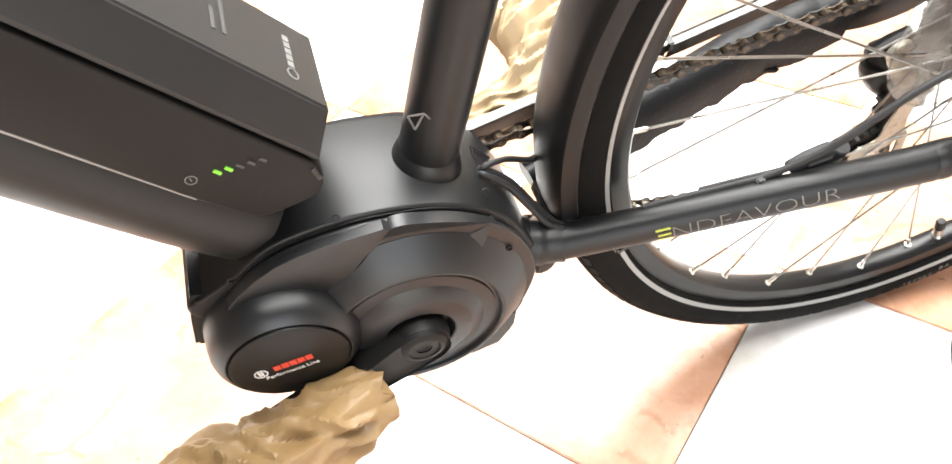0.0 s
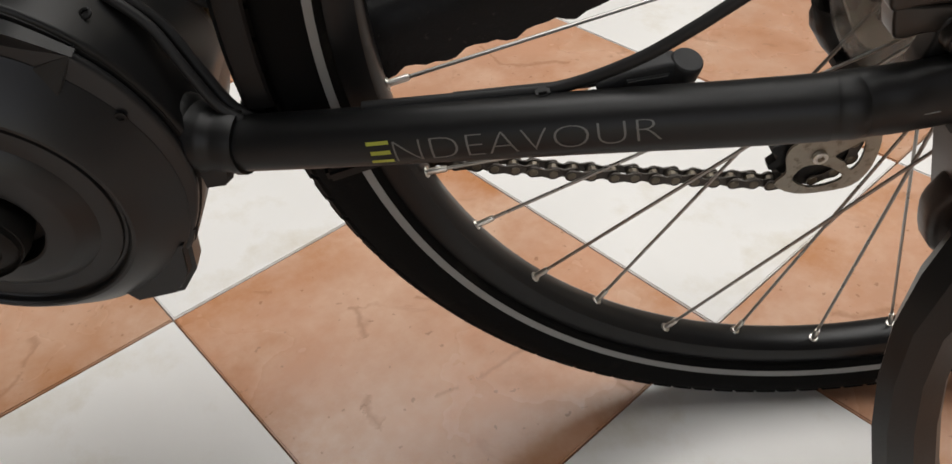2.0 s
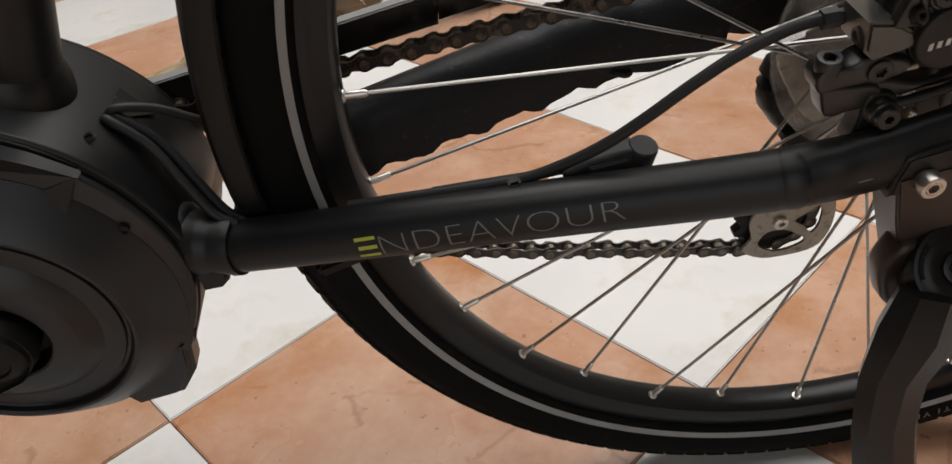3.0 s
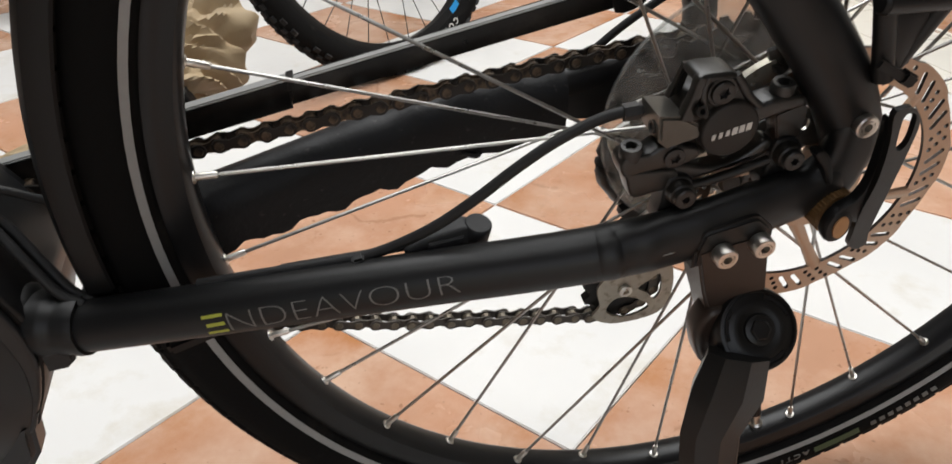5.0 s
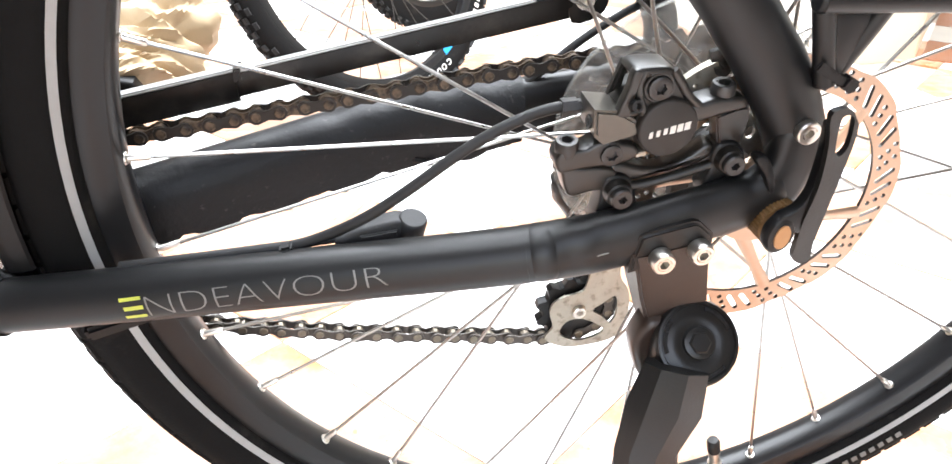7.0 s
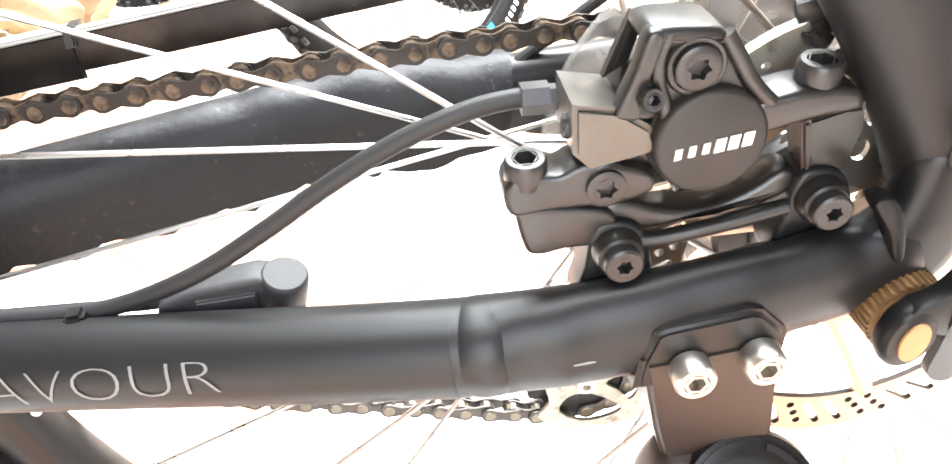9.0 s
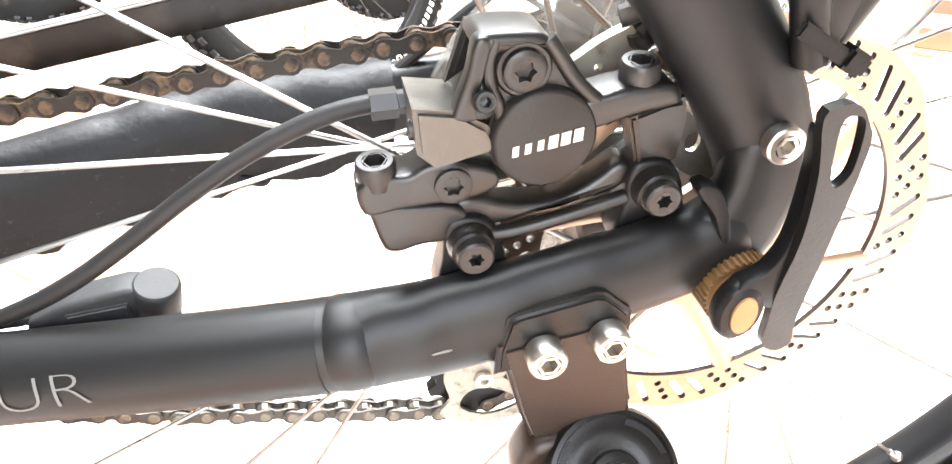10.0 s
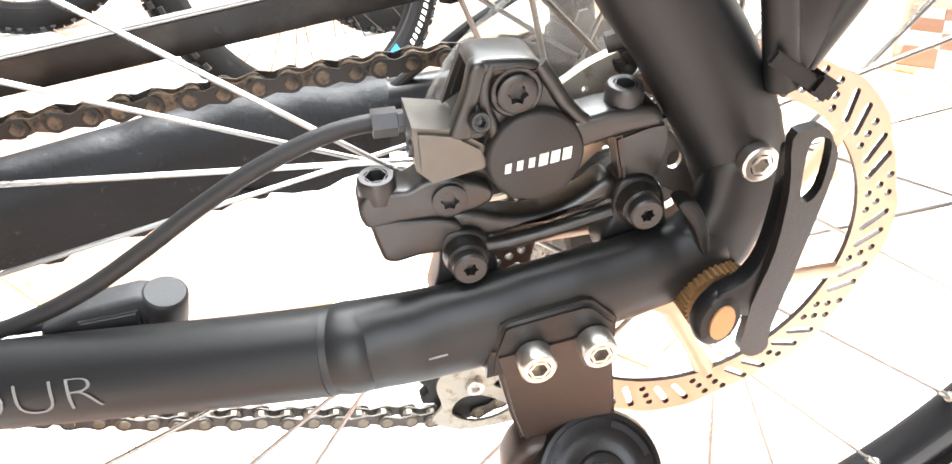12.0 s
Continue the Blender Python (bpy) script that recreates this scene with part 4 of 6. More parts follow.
dropout = part("dropout", tube(stay_end, deep, 32, flat=[b / a for a, b in zip(deep, tall)]), FRAME, bike, "matt black forged dropout")


def stay_line(steps, r, big):
    """A thin line over the stay: steps of (x, degrees round from the top)."""
    pts = []
    for x, a in steps:
        c = Vector((x, -0.084 - 0.19 * (x + 0.118), 0.350 + 0.21 * (x + 0.118)))
        pts.append(c + Vector((0, -math.sin(radians(a)), math.cos(radians(a)))) * big)
    path = curve_pts(pts, 7)
    n = len(path)
    return tube(path, [r * (0.35 + 0.65 * math.sin(math.pi * min(1, max(0, (k + 0.5) / n))) ** 0.5) for k in range(n)], 12)


ring_path = [Vector((-0.1215, -0.0831, 0.3493)) + Vector((0.9602, -0.1820, 0.2115)) * (0.0040 + 0.0016 * k) for k in range(9)]
part("weld_bead", tube(ring_path, [0.0120, 0.0128, 0.0132, 0.0134, 0.01345, 0.0134, 0.0132, 0.0128, 0.0120], 32), FRAME, dropout, "smooth weld ring")
part("scratch", stay_line([(-0.0925, 72), (-0.0895, 70), (-0.0875, 69)], 0.0003, 0.0139), GREY_PRINT, dropout, "small pale scratch in the paint")
part("dropout_plate", prism(smooth_loop([(-0.0480, 0.3640), (-0.0316, 0.3535), (-0.0180, 0.3570), (-0.0110, 0.3600), (-0.0030, 0.3655), (0.0060, 0.3715), (0.0100, 0.3840), (0.0118, 0.3960), (0.0080, 0.4070), (0.0000, 0.4130), (-0.0080, 0.4120), (-0.0125, 0.4070), (-0.0130, 0.4020), (-0.0132, 0.3960), (-0.0155, 0.3890), (-0.0240, 0.3835), (-0.0360, 0.3800), (-0.0480, 0.3770)], 3), -0.0900, -0.0770, 0.0060, seg=4), FRAME, dropout, angle=50)
part("axle_hook", prism(smooth_loop([(-0.0240, 0.3980), (-0.0192, 0.3992), (-0.0140, 0.3920), (-0.0108, 0.3825), (-0.0122, 0.3806), (-0.0140, 0.3830), (-0.0176, 0.3901)], 3), -0.0935, -0.0870, 0.0008), PLASTIC, dropout)
seatstay_axis = [(-0.1440, -0.066, 0.575), (-0.0670, -0.0735, 0.4885), (-0.0370, -0.0765, 0.4550), (-0.0150, -0.0775, 0.4285), (-0.0010, -0.0778, 0.4060), (0.0035, -0.0780, 0.3920), (0.0035, -0.0780, 0.3790)]
part("seatstay", tube(curve_pts(seatstay_axis, 6), [0.0134] * 4 + [0.0137] * 4 + [0.0140] * 4 + [0.0144] * 4 + [0.0147] * 4 + [0.0145] * 3 + [0.0141] * 3 + [0.0136] * 3 + [0.0128] * 3 + [0.0120] * 3 + [0.0105, 0.0080], 32, flat=0.86, up=(0, 1, 0)), FRAME, bike, "matt black seatstay")
part("seatstay", tube(curve_pts([(x, -y, z) for x, y, z in seatstay_axis], 4), 0.0105, 18), FRAME, bike)
socket_bolt(0.0053, 0.0042, pose(-0.0030, -0.0900, 0.4098), BOLT, bike, "stay_bolt", 0.42)

# brake disc with slots and holes
RC = Vector((0.0020, -0.0680, 0.3620))
RR = 0.0718


def brake_disc():
    """A thin ring with a wavy edge, pierced by pairs of slanted slots and clusters of round holes."""
    def at(r, deg):
        return RC.x + r * math.cos(radians(deg)), RC.z + r * math.sin(radians(deg))

    bm = bmesh.new()
    for u in range(8):
        base = 45 * u
        loops = [[at(RR + 0.0009 * math.tanh(3 * math.sin(radians(8 * (base + 13.5 + 45 * k / 24)) + 1.0)), base + 13.5 + 45 * k / 24) for k in range(25)]
                 + [at(RR * 0.795, base + 53.5 - 45 * k / 15) for k in range(16)]]
        for deg in (30.0, 36.5, 48.5, 55.0):
            a, b = Vector((*at(RR * 0.955, base + deg), 0)), Vector((*at(RR * 0.850, base + deg - 4.6), 0))
            d = (b - a).normalized()
            side, w = Vector((-d.y, d.x, 0)), 0.0013
            loop = []
            for c, s in ((a, 1), (b, -1)):
                for k in range(5):
                    t = radians(-90 + 45 * k)
                    q = c - s * d * w * math.cos(t) + s * side * w * math.sin(t)
                    loop.append((q.x, q.y))
            loops.append(loop)
        for f, deg in ((0.958, 22.6), (0.905, 20.4), (0.950, 16.6), (0.848, 18.6), (0.893, 14.6), (0.845, 12.4), (0.945, 42.6), (0.895, 40.6), (0.846, 38.4)):
            c = at(RR * f, base + deg)
            loops.append([(c[0] + 0.00135 * math.cos(t), c[1] + 0.00135 * math.sin(t)) for t in (2 * math.pi * k / 10 for k in range(10))])
        edges = []
        for loop in loops:
            vs = [bm.verts.new((x, RC.y, z)) for x, z in loop]
            edges += [bm.edges.new((vs[i], vs[(i + 1) % len(vs)])) for i in range(len(vs))]
        bmesh.ops.triangle_fill(bm, use_beauty=True, use_dissolve=False, edges=edges)
    bmesh.ops.remove_doubles(bm, verts=bm.verts[:], dist=1e-6)
    got = bmesh.ops.extrude_face_region(bm, geom=bm.faces[:])
    bmesh.ops.translate(bm, verts=[v for v in got["geom"] if isinstance(v, bmesh.types.BMVert)], vec=(0, 0.0019, 0))
    return bm


disc = part("brake_disc", brake_disc(), ROTOR, bike, "thin steel brake disc with slots and holes", smooth=False)
# Faces across the disc's thickness take the darker shade colour.
disc.data.materials.append(DISC_EDGE)
for f in disc.data.polygons:
    f.material_index = 1 if abs(f.normal.y) < 0.5 else 0
for k in range(6):
    a = radians(60 * k + 20)
    b = radians(60 * k + 48)
    p0, p1 = RC + Vector((0.0225 * math.cos(a), 0.0009, 0.0225 * math.sin(a))), RC + Vector((0.0598 * math.cos(b), 0.0009, 0.0598 * math.sin(b)))
    part("disc_arm", tube([p0, (p0 + p1) / 2, p1], [0.0040, 0.0029, 0.0040], 8, flat=0.3, up=(0, 1, 0)), ROTOR, disc)
part("disc_carrier", lathe([(0.0130, -0.0008), (0.0245, -0.0008), (0.0245, 0.0022), (0.0130, 0.0022)], RC, 48, closed=True), ROTOR, disc)

# axle nut and quick-release lever
NUT = Vector((-0.0045, 0, 0.3650))
teeth = [(NUT.x + r * math.cos(a), NUT.z + r * math.sin(a)) for r, a in ((0.0112 if k % 4 < 2 else 0.0103, 2 * math.pi * k / 144) for k in range(144))]
nut = prism(teeth, -0.0962, -0.0850, 0)
lathe([(0.0001, -0.0968), (0.0088, -0.0968), (0.0096, -0.0960), (0.0096, -0.0850), (0.0116, -0.0845), (0.0116, -0.0810)], NUT, 48, nut)
part("axle_nut", nut, BRASS, bike, "rusty brown serrated axle nut", angle=30)


def sheared(bm):
    """Leans the lever away from the wheel towards its tip."""
    for v in bm.verts:
        v.co.y -= 0.014 * (v.co.z - 0.345) / 0.087
        v.co.x -= 0.004
    return bm


lever_out = [(-0.0080, 0.4280), (-0.0045, 0.4312), (-0.0005, 0.4310), (0.0034, 0.4270), (0.0075, 0.4190), (0.0108, 0.3905), (0.0136, 0.3603), (0.0162, 0.3500), (0.0124, 0.3465), (0.0068, 0.3505), (0.0050, 0.3600), (0.0030, 0.3720), (0.0022, 0.3916), (-0.0025, 0.4130)]
slot = smooth_loop([(-0.0028, 0.4262), (0.0002, 0.4284), (0.0034, 0.4255), (0.0062, 0.4130), (0.0040, 0.4082), (0.0010, 0.4120)], 4)
lever = part("release_lever", sheared(plate(smooth_loop(lever_out, 3), [slot], -0.1010, -0.0980)), KICK, bike, "black quick-release lever with a slotted tip", angle=40)
cam_bm = lathe([(0.0001, -0.0020), (0.0074, -0.0018), (0.0086, -0.0006), (0.0090, 0.0010), (0.0086, 0.0035), (0.0001, 0.0036)], seg=40)
cam_bm.transform(Matrix.Translation((-0.0090, -0.1030, 0.3653)) @ Matrix.Diagonal((0.80, 1, 1.12, 1)))
joined(cam_bm, prism(smooth_loop([(-0.0120, 0.3735), (-0.0050, 0.3785), (-0.0012, 0.3868), (-0.0010, 0.4005), (-0.0020, 0.4114), (-0.0030, 0.4185), (-0.0012, 0.4185), (0.0010, 0.4084), (0.0016, 0.3942), (0.0012, 0.3811), (-0.0005, 0.3660)], 3), -0.1046, -0.0985, 0.0008))
part("lever_cam", cam_bm, PLASTIC, lever, "black cam housing with a thin arm", angle=45)
ins = lathe([(0.0001, -0.0006), (0.0048, -0.0005), (0.0050, 0.0004)], seg=32)
ins.transform(Matrix.Translation((-0.0085, -0.1050, 0.3650)) @ Matrix.Diagonal((0.76, 1, 1.25, 1)))
part("cam_inset", ins, RUSTPAD, lever, "copper-brown round inset")
part("lever_slot", block((0.0060, 0.0012, 0.0030), pose(0.0090, -0.1003, 0.3500, 0, 20, 0), 0.0004), GLOSS, lever)

# kickstand
stand = part("kickstand_mount", prism([(-0.0742, 0.3545), (-0.0718, 0.3648), (-0.0695, 0.3662), (-0.0485, 0.3712), (-0.0452, 0.3706), (-0.0372, 0.3636), (-0.0365, 0.3550), (-0.0742, 0.3450)], -0.0985, -0.0800, 0.0016, seg=3), KICK, bike, "black kickstand bolted under the chainstay")
part("stand_plate", prism([(-0.0736, 0.3555), (-0.0388, 0.3628), (-0.0350, 0.3420), (-0.0310, 0.3220), (-0.0380, 0.2960), (-0.0520, 0.2940), (-0.0575, 0.3080), (-0.0660, 0.3300)], -0.0992, -0.0770, 0.0014, seg=3), KICK_BROWN, stand, "brown-tinged black mounting plate")
for p in ((-0.0618, -0.0990, 0.3546), (-0.0442, -0.0990, 0.3580)):
    socket_bolt(0.0054, 0.0066, pose(*p, 0, 0, 0), BOLT, stand, "stand_bolt", 0.45)
DC = Vector((-0.0386, -0.1110, 0.3118))
dm = Matrix.Translation(DC) @ Vector((0.05, 0.75, -0.66)).to_track_quat("Y", "Z").to_matrix().to_4x4()
pivot = lathe([(0.0205, 0.014), (0.0207, 0.002), (0.0196, -0.0005), (0.0182, -0.0008), (0.0176, 0.0002), (0.0150, -0.0001), (0.0140, -0.0006), (0.0105, -0.0008), (0.0090, -0.0002), (0.0080, -0.0002), (0.0074, -0.0016), (0.0060, -0.0021), (0.0001, -0.0022)], seg=64)
pivot.transform(dm)
piv = part("pivot_disc", pivot, KICK, stand, "round black pivot disc with a six-sided centre")
for k in range(3):
    s = lathe([(0.0172, -0.0004), (0.0172, 0.0010), (0.0152, 0.0010), (0.0152, -0.0004)], seg=14, start=120 * k + 20, end=120 * k + 75, closed=True)
    s.transform(dm)
    part("pivot_slot", s, GLOSS, piv)
hx = lathe([(0.0056, -0.0016), (0.0052, -0.0030), (0.0046, -0.0034), (0.0001, -0.0035)], seg=6)
hx.transform(dm)
part("pivot_centre", hx, KICK, piv)
part("stand_knuckle", prism(smooth_loop([(-0.0645, 0.3130), (-0.0590, 0.3200), (-0.0460, 0.3180), (-0.0360, 0.3020), (-0.0400, 0.2830), (-0.0560, 0.2800), (-0.0655, 0.3010)], 4), -0.1030, -0.0880, 0.004, seg=3), KICK_BROWN, stand)
leg_path = [(-0.0500, -0.1170, 0.3040), (-0.0550, -0.1235, 0.2860), (-0.0628, -0.1300, 0.2650), (-0.0622, -0.1370, 0.2380), (-0.0562, -0.1440, 0.2070), (-0.0460, -0.1500, 0.1740), (-0.0240, -0.1580, 0.1200), (0.0080, -0.1680, 0.0550), (0.0230, -0.1720, 0.0250)]
part("stand_leg", tube(leg_path, [0.0180, 0.0215, 0.0172, 0.0158, 0.0156, 0.0158, 0.0152, 0.0145, 0.0165], 8, flat=0.55, up=(0, 1, 0)), KICK, stand, "flat-sided black stand leg", angle=25)

# brake caliper on its bracket
cal = part("brake_caliper", prism(smooth_loop([(-0.0810, 0.4200), (-0.0720, 0.4240), (-0.0580, 0.4230), (-0.0500, 0.4150), (-0.0500, 0.4050), (-0.0580, 0.3985), (-0.0740, 0.3985), (-0.0840, 0.4030)], 3), -0.0770, -0.0560, 0.003, seg=3), CAST, bike, "black two-piece hydraulic disc brake caliper")
port = part("caliper_port_block", prism([(-0.0952, 0.4181), (-0.0841, 0.4170), (-0.0765, 0.4128), (-0.0744, 0.4090), (-0.0744, 0.4062), (-0.0890, 0.4018), (-0.0937, 0.4058)], -0.0822, -0.0610, 0.0013, seg=4), PORT, cal, "brighter bare metal hose block", angle=50)
part("port_hole", lathe([(0.0001, 0.0010), (0.0016, 0.0008), (0.0018, -0.0004), (0.0030, -0.0006), (0.0031, 0.0012)], (-0.0946, -0.0750, 0.4100), 24, axis="x"), DARKBOLT, port)


def ridge_bar(pts, radii, depth=1.0):
    """A rounded rib that follows a line on a casting's face."""
    return tube(curve_pts(pts, 5), [radii[0] + (radii[1] - radii[0]) * k / ((len(pts) - 1) * 5) for k in range((len(pts) - 1) * 5 + 1)], 14, flat=depth, up=(0, 1, 0))


# arched bridge: a roof over an open side, two slanted legs, and a face with raised ribs
part("caliper_roof", prism(smooth_loop([(-0.0812, 0.4330), (-0.0800, 0.4352), (-0.0765, 0.4360), (-0.0700, 0.4362), (-0.0655, 0.4358), (-0.0630, 0.4338), (-0.0650, 0.4316), (-0.0790, 0.4312)], 3), -0.0824, -0.0655, 0.0022, seg=4), CAST, cal, angle=50)
part("bridge_leg", prism(smooth_loop([(-0.0812, 0.4346), (-0.0775, 0.4345), (-0.0783, 0.4270), (-0.0800, 0.4200), (-0.0796, 0.4150), (-0.0850, 0.4150), (-0.0850, 0.4185), (-0.0826, 0.4270)], 3), -0.0826, -0.0770, 0.0012, seg=3), CAST, cal, angle=50)
part("bridge_leg", prism([(-0.0805, 0.4340), (-0.0770, 0.4340), (-0.0795, 0.4220), (-0.0850, 0.4180)], -0.0680, -0.0630, 0.0012), CAST, cal)
part("caliper_face", prism(smooth_loop([(-0.0770, 0.4342), (-0.0745, 0.4356), (-0.0690, 0.4358), (-0.0648, 0.4350), (-0.0606, 0.4305), (-0.0570, 0.4255), (-0.0512, 0.4200), (-0.0490, 0.4150), (-0.0560, 0.4120), (-0.0735, 0.4120), (-0.0760, 0.4175), (-0.0772, 0.4225), (-0.0780, 0.4285)], 3), -0.0812, -0.0700, 0.0018, seg=4), CAST, cal, angle=50)
part("face_rib", ridge_bar([(-0.0762, -0.0812, 0.4345), (-0.0776, -0.0814, 0.4290), (-0.0768, -0.0816, 0.4235), (-0.0748, -0.0816, 0.4190), (-0.0735, -0.0812, 0.4150)], (0.0014, 0.0018)), CAST, cal)
part("face_rib", ridge_bar([(-0.0640, -0.0808, 0.4345), (-0.0602, -0.0812, 0.4296), (-0.0566, -0.0814, 0.4246), (-0.0524, -0.0814, 0.4205), (-0.0490, -0.0810, 0.4180)], (0.0020, 0.0020)), CAST, cal)
part("bolt_boss", moved(lathe([(0.0074, 0.0040), (0.0070, -0.0006), (0.0064, -0.0014), (0.0056, -0.0014), (0.0054, -0.0002)], seg=36), Matrix.Translation((-0.0694, -0.0812, 0.4276))), CAST, cal)
capo = part("piston_cap", moved(lathe([(0.0140, 0.0070), (0.0138, 0.0012), (0.0133, 0.0006), (0.0131, -0.0022), (0.0126, -0.0029), (0.0120, -0.0032), (0.0001, -0.0034)], seg=64), Matrix.Translation((-0.0628, -0.0815, 0.4100))), CAPMAT, cal, "round black cap with slanted light bars")
for k in range(6):
    tm = block((0.0024 if k > 2 else 0.0016, 0.0003, 0.0034 if k > 2 else 0.0027), Matrix.Translation((-0.0622, 0, 0.4095)) @ pose(0, 0, 0, 0, -14, 0) @ pose(-0.0084 + k * 0.0032, -0.0850, 0.0) @ Matrix(((1, 0, 0.25, 0), (0, 1, 0, 0), (0, 0, 1, 0), (0, 0, 0, 1))), 0)
    part("maker_mark", tm, WHITE_PRINT, capo, smooth=False)
socket_bolt(0.0051, 0.0028, pose(-0.0694, -0.0814, 0.4276), DARKBOLT, cal, "caliper_bolt", 0.55, 12, 24, True)
part("bolt_boss", moved(lathe([(0.0064, 0.0060), (0.0062, 0.0004), (0.0054, -0.0002), (0.0050, 0.0002)], seg=32), Matrix.Translation((-0.0846, -0.0806, 0.3968))), CAST, cal)
socket_bolt(0.0048, 0.0018, pose(-0.0846, -0.0806, 0.3968), DARKBOLT, cal, "caliper_bolt", 0.55, 12, 24, True)
part("bleed_boss", moved(lathe([(0.0050, 0.0060), (0.0046, -0.0002), (0.0038, -0.0008), (0.0001, -0.0008)], seg=28), Matrix.Translation((-0.0786, -0.0806, 0.4196)) @ pose(0, 0, 0, -20, 0, 0)), CAST, cal)
socket_bolt(0.0027, 0.0048, pose(-0.0786, -0.0812, 0.4196) @ pose(0, 0, 0, -20, 0, 0), DARKBOLT, cal, "bleed_screw", 0.5)
part("caliper_ear", prism(smooth_loop([(-0.0540, 0.4185), (-0.0480, 0.4205), (-0.0430, 0.4218), (-0.0330, 0.4226), (-0.0294, 0.4215), (-0.0280, 0.4190), (-0.0292, 0.4168), (-0.0380, 0.4148), (-0.0478, 0.4118), (-0.0540, 0.4105)], 3), -0.0832, -0.0700, 0.0020, seg=4), CAST, cal, angle=50)
part("caliper_ear", prism(smooth_loop([(-0.1086, 0.3950), (-0.1072, 0.3982), (-0.1030, 0.3996), (-0.0960, 0.3996), (-0.0930, 0.4016), (-0.0880, 0.4030), (-0.0800, 0.4020), (-0.0735, 0.4000), (-0.0725, 0.3950), (-0.0800, 0.3915), (-0.0900, 0.3905), (-0.0980, 0.3896), (-0.1050, 0.3880), (-0.1078, 0.3905)], 2), -0.0808, -0.0680, 0.0018, seg=4), CAST, cal, angle=50)
part("pad_slot", prism([(-0.0735, 0.3962), (-0.0690, 0.3972), (-0.0680, 0.3952), (-0.0730, 0.3944)], -0.0800, -0.0700, 0.0004), CAGE, cal, "bright pad backing seen through a slot")
# adapter: a broad web with a lip below, an arm under each bolt
adapter = part("caliper_adapter", prism(smooth_loop([(-0.0830, 0.3900), (-0.0760, 0.3905), (-0.0700, 0.3888), (-0.0620, 0.3878), (-0.0540, 0.3890), (-0.0460, 0.3935), (-0.0400, 0.3985), (-0.0360, 0.3975), (-0.0370, 0.3920), (-0.0450, 0.3880), (-0.0600, 0.3840), (-0.0720, 0.3815), (-0.0820, 0.3830)], 3), -0.0785, -0.0680, 0.0022, seg=4), CAST, bike, "black brake mounting adapter", angle=50)
part("adapter_lip", ridge_bar([(-0.0800, -0.0795, 0.3812), (-0.0700, -0.0800, 0.3806), (-0.0540, -0.0800, 0.3842), (-0.0370, -0.0795, 0.3890)], (0.0022, 0.0022)), CAST, adapter)
part("adapter_foot", prism(smooth_loop([(-0.1050, 0.3905), (-0.1048, 0.3862), (-0.1030, 0.3805), (-0.1012, 0.3772), (-0.0975, 0.3766), (-0.0920, 0.3782), (-0.0860, 0.3788), (-0.0815, 0.3800), (-0.0800, 0.3860), (-0.0840, 0.3900), (-0.0940, 0.3905)], 3), -0.0806, -0.0690, 0.0016, seg=4), CAST, adapter, angle=50)
part("adapter_foot", prism([(-0.0392, 0.4125), (-0.0300, 0.4160), (-0.0245, 0.4168), (-0.0229, 0.4101), (-0.0236, 0.3990), (-0.0300, 0.3950), (-0.0345, 0.3985)], -0.0792, -0.0680, 0.0014, seg=3), CAST, adapter)
part("adapter_rib", prism([(-0.0398, 0.4122), (-0.0374, 0.4130), (-0.0335, 0.3990), (-0.0350, 0.3960)], -0.0800, -0.0740, 0.0008), KICK_BROWN, adapter)
for p in ((-0.1030, -0.0760, 0.3960), (-0.0379, -0.0770, 0.4206)):
    socket_bolt(0.0052, 0.0068, pose(*p) @ pose(0, 0, 0, -84, -6, 0), DARKBOLT, cal, "adapter_bolt", 0.55)
# bright inner flange with two holes behind the caliper, and the grey tab with a number behind the adapter
part("inner_flange", plate(smooth_loop([(-0.0530, 0.4190), (-0.0490, 0.4228), (-0.0432, 0.4270), (-0.0378, 0.4298), (-0.0322, 0.4322), (-0.0318, 0.4250), (-0.0360, 0.4165), (-0.0435, 0.4130), (-0.0510, 0.4140)], 3), [[(cx + 0.0012 * math.cos(a), cz + 0.0012 * math.sin(a)) for a in (math.pi * k / 4 for k in range(8))] for cx, cz in ((-0.0437, 0.4196), (-0.0386, 0.4172))], -0.0640, -0.0600), CAGE, cal, "bright metal flange with two holes", smooth=False)
part("pad_clip", tube(curve_pts([(-0.0400, -0.0640, 0.4330), (-0.0340, -0.0650, 0.4350), (-0.0318, -0.0650, 0.4320), (-0.0345, -0.0650, 0.4285), (-0.0310, -0.0650, 0.4260)], 4), 0.0018, 8, flat=1.8), CAST, cal)
tab = part("dropout_tab", plate(smooth_loop([(-0.0215, 0.4095), (-0.0150, 0.4060), (-0.0095, 0.4015), (-0.0045, 0.3950), (-0.0018, 0.3885), (-0.0040, 0.3840), (-0.0130, 0.3870), (-0.0200, 0.3930), (-0.0240, 0.4010)], 3), [[(-0.0128 + 0.0024 * math.cos(a), 0.3972 + 0.0032 * math.sin(a)) for a in (math.pi * k / 7 for k in range(14))]], -0.0662, -0.0645), BOLT, dropout, "grey metal tab with a hole and a stamped number", smooth=False)
lettering("stamped_number", "8", 0.0042, pose(-0.0062, -0.0664, 0.3925, 0, 25, 0), PLASTIC, tab, "stamped number", depth=0.0001)
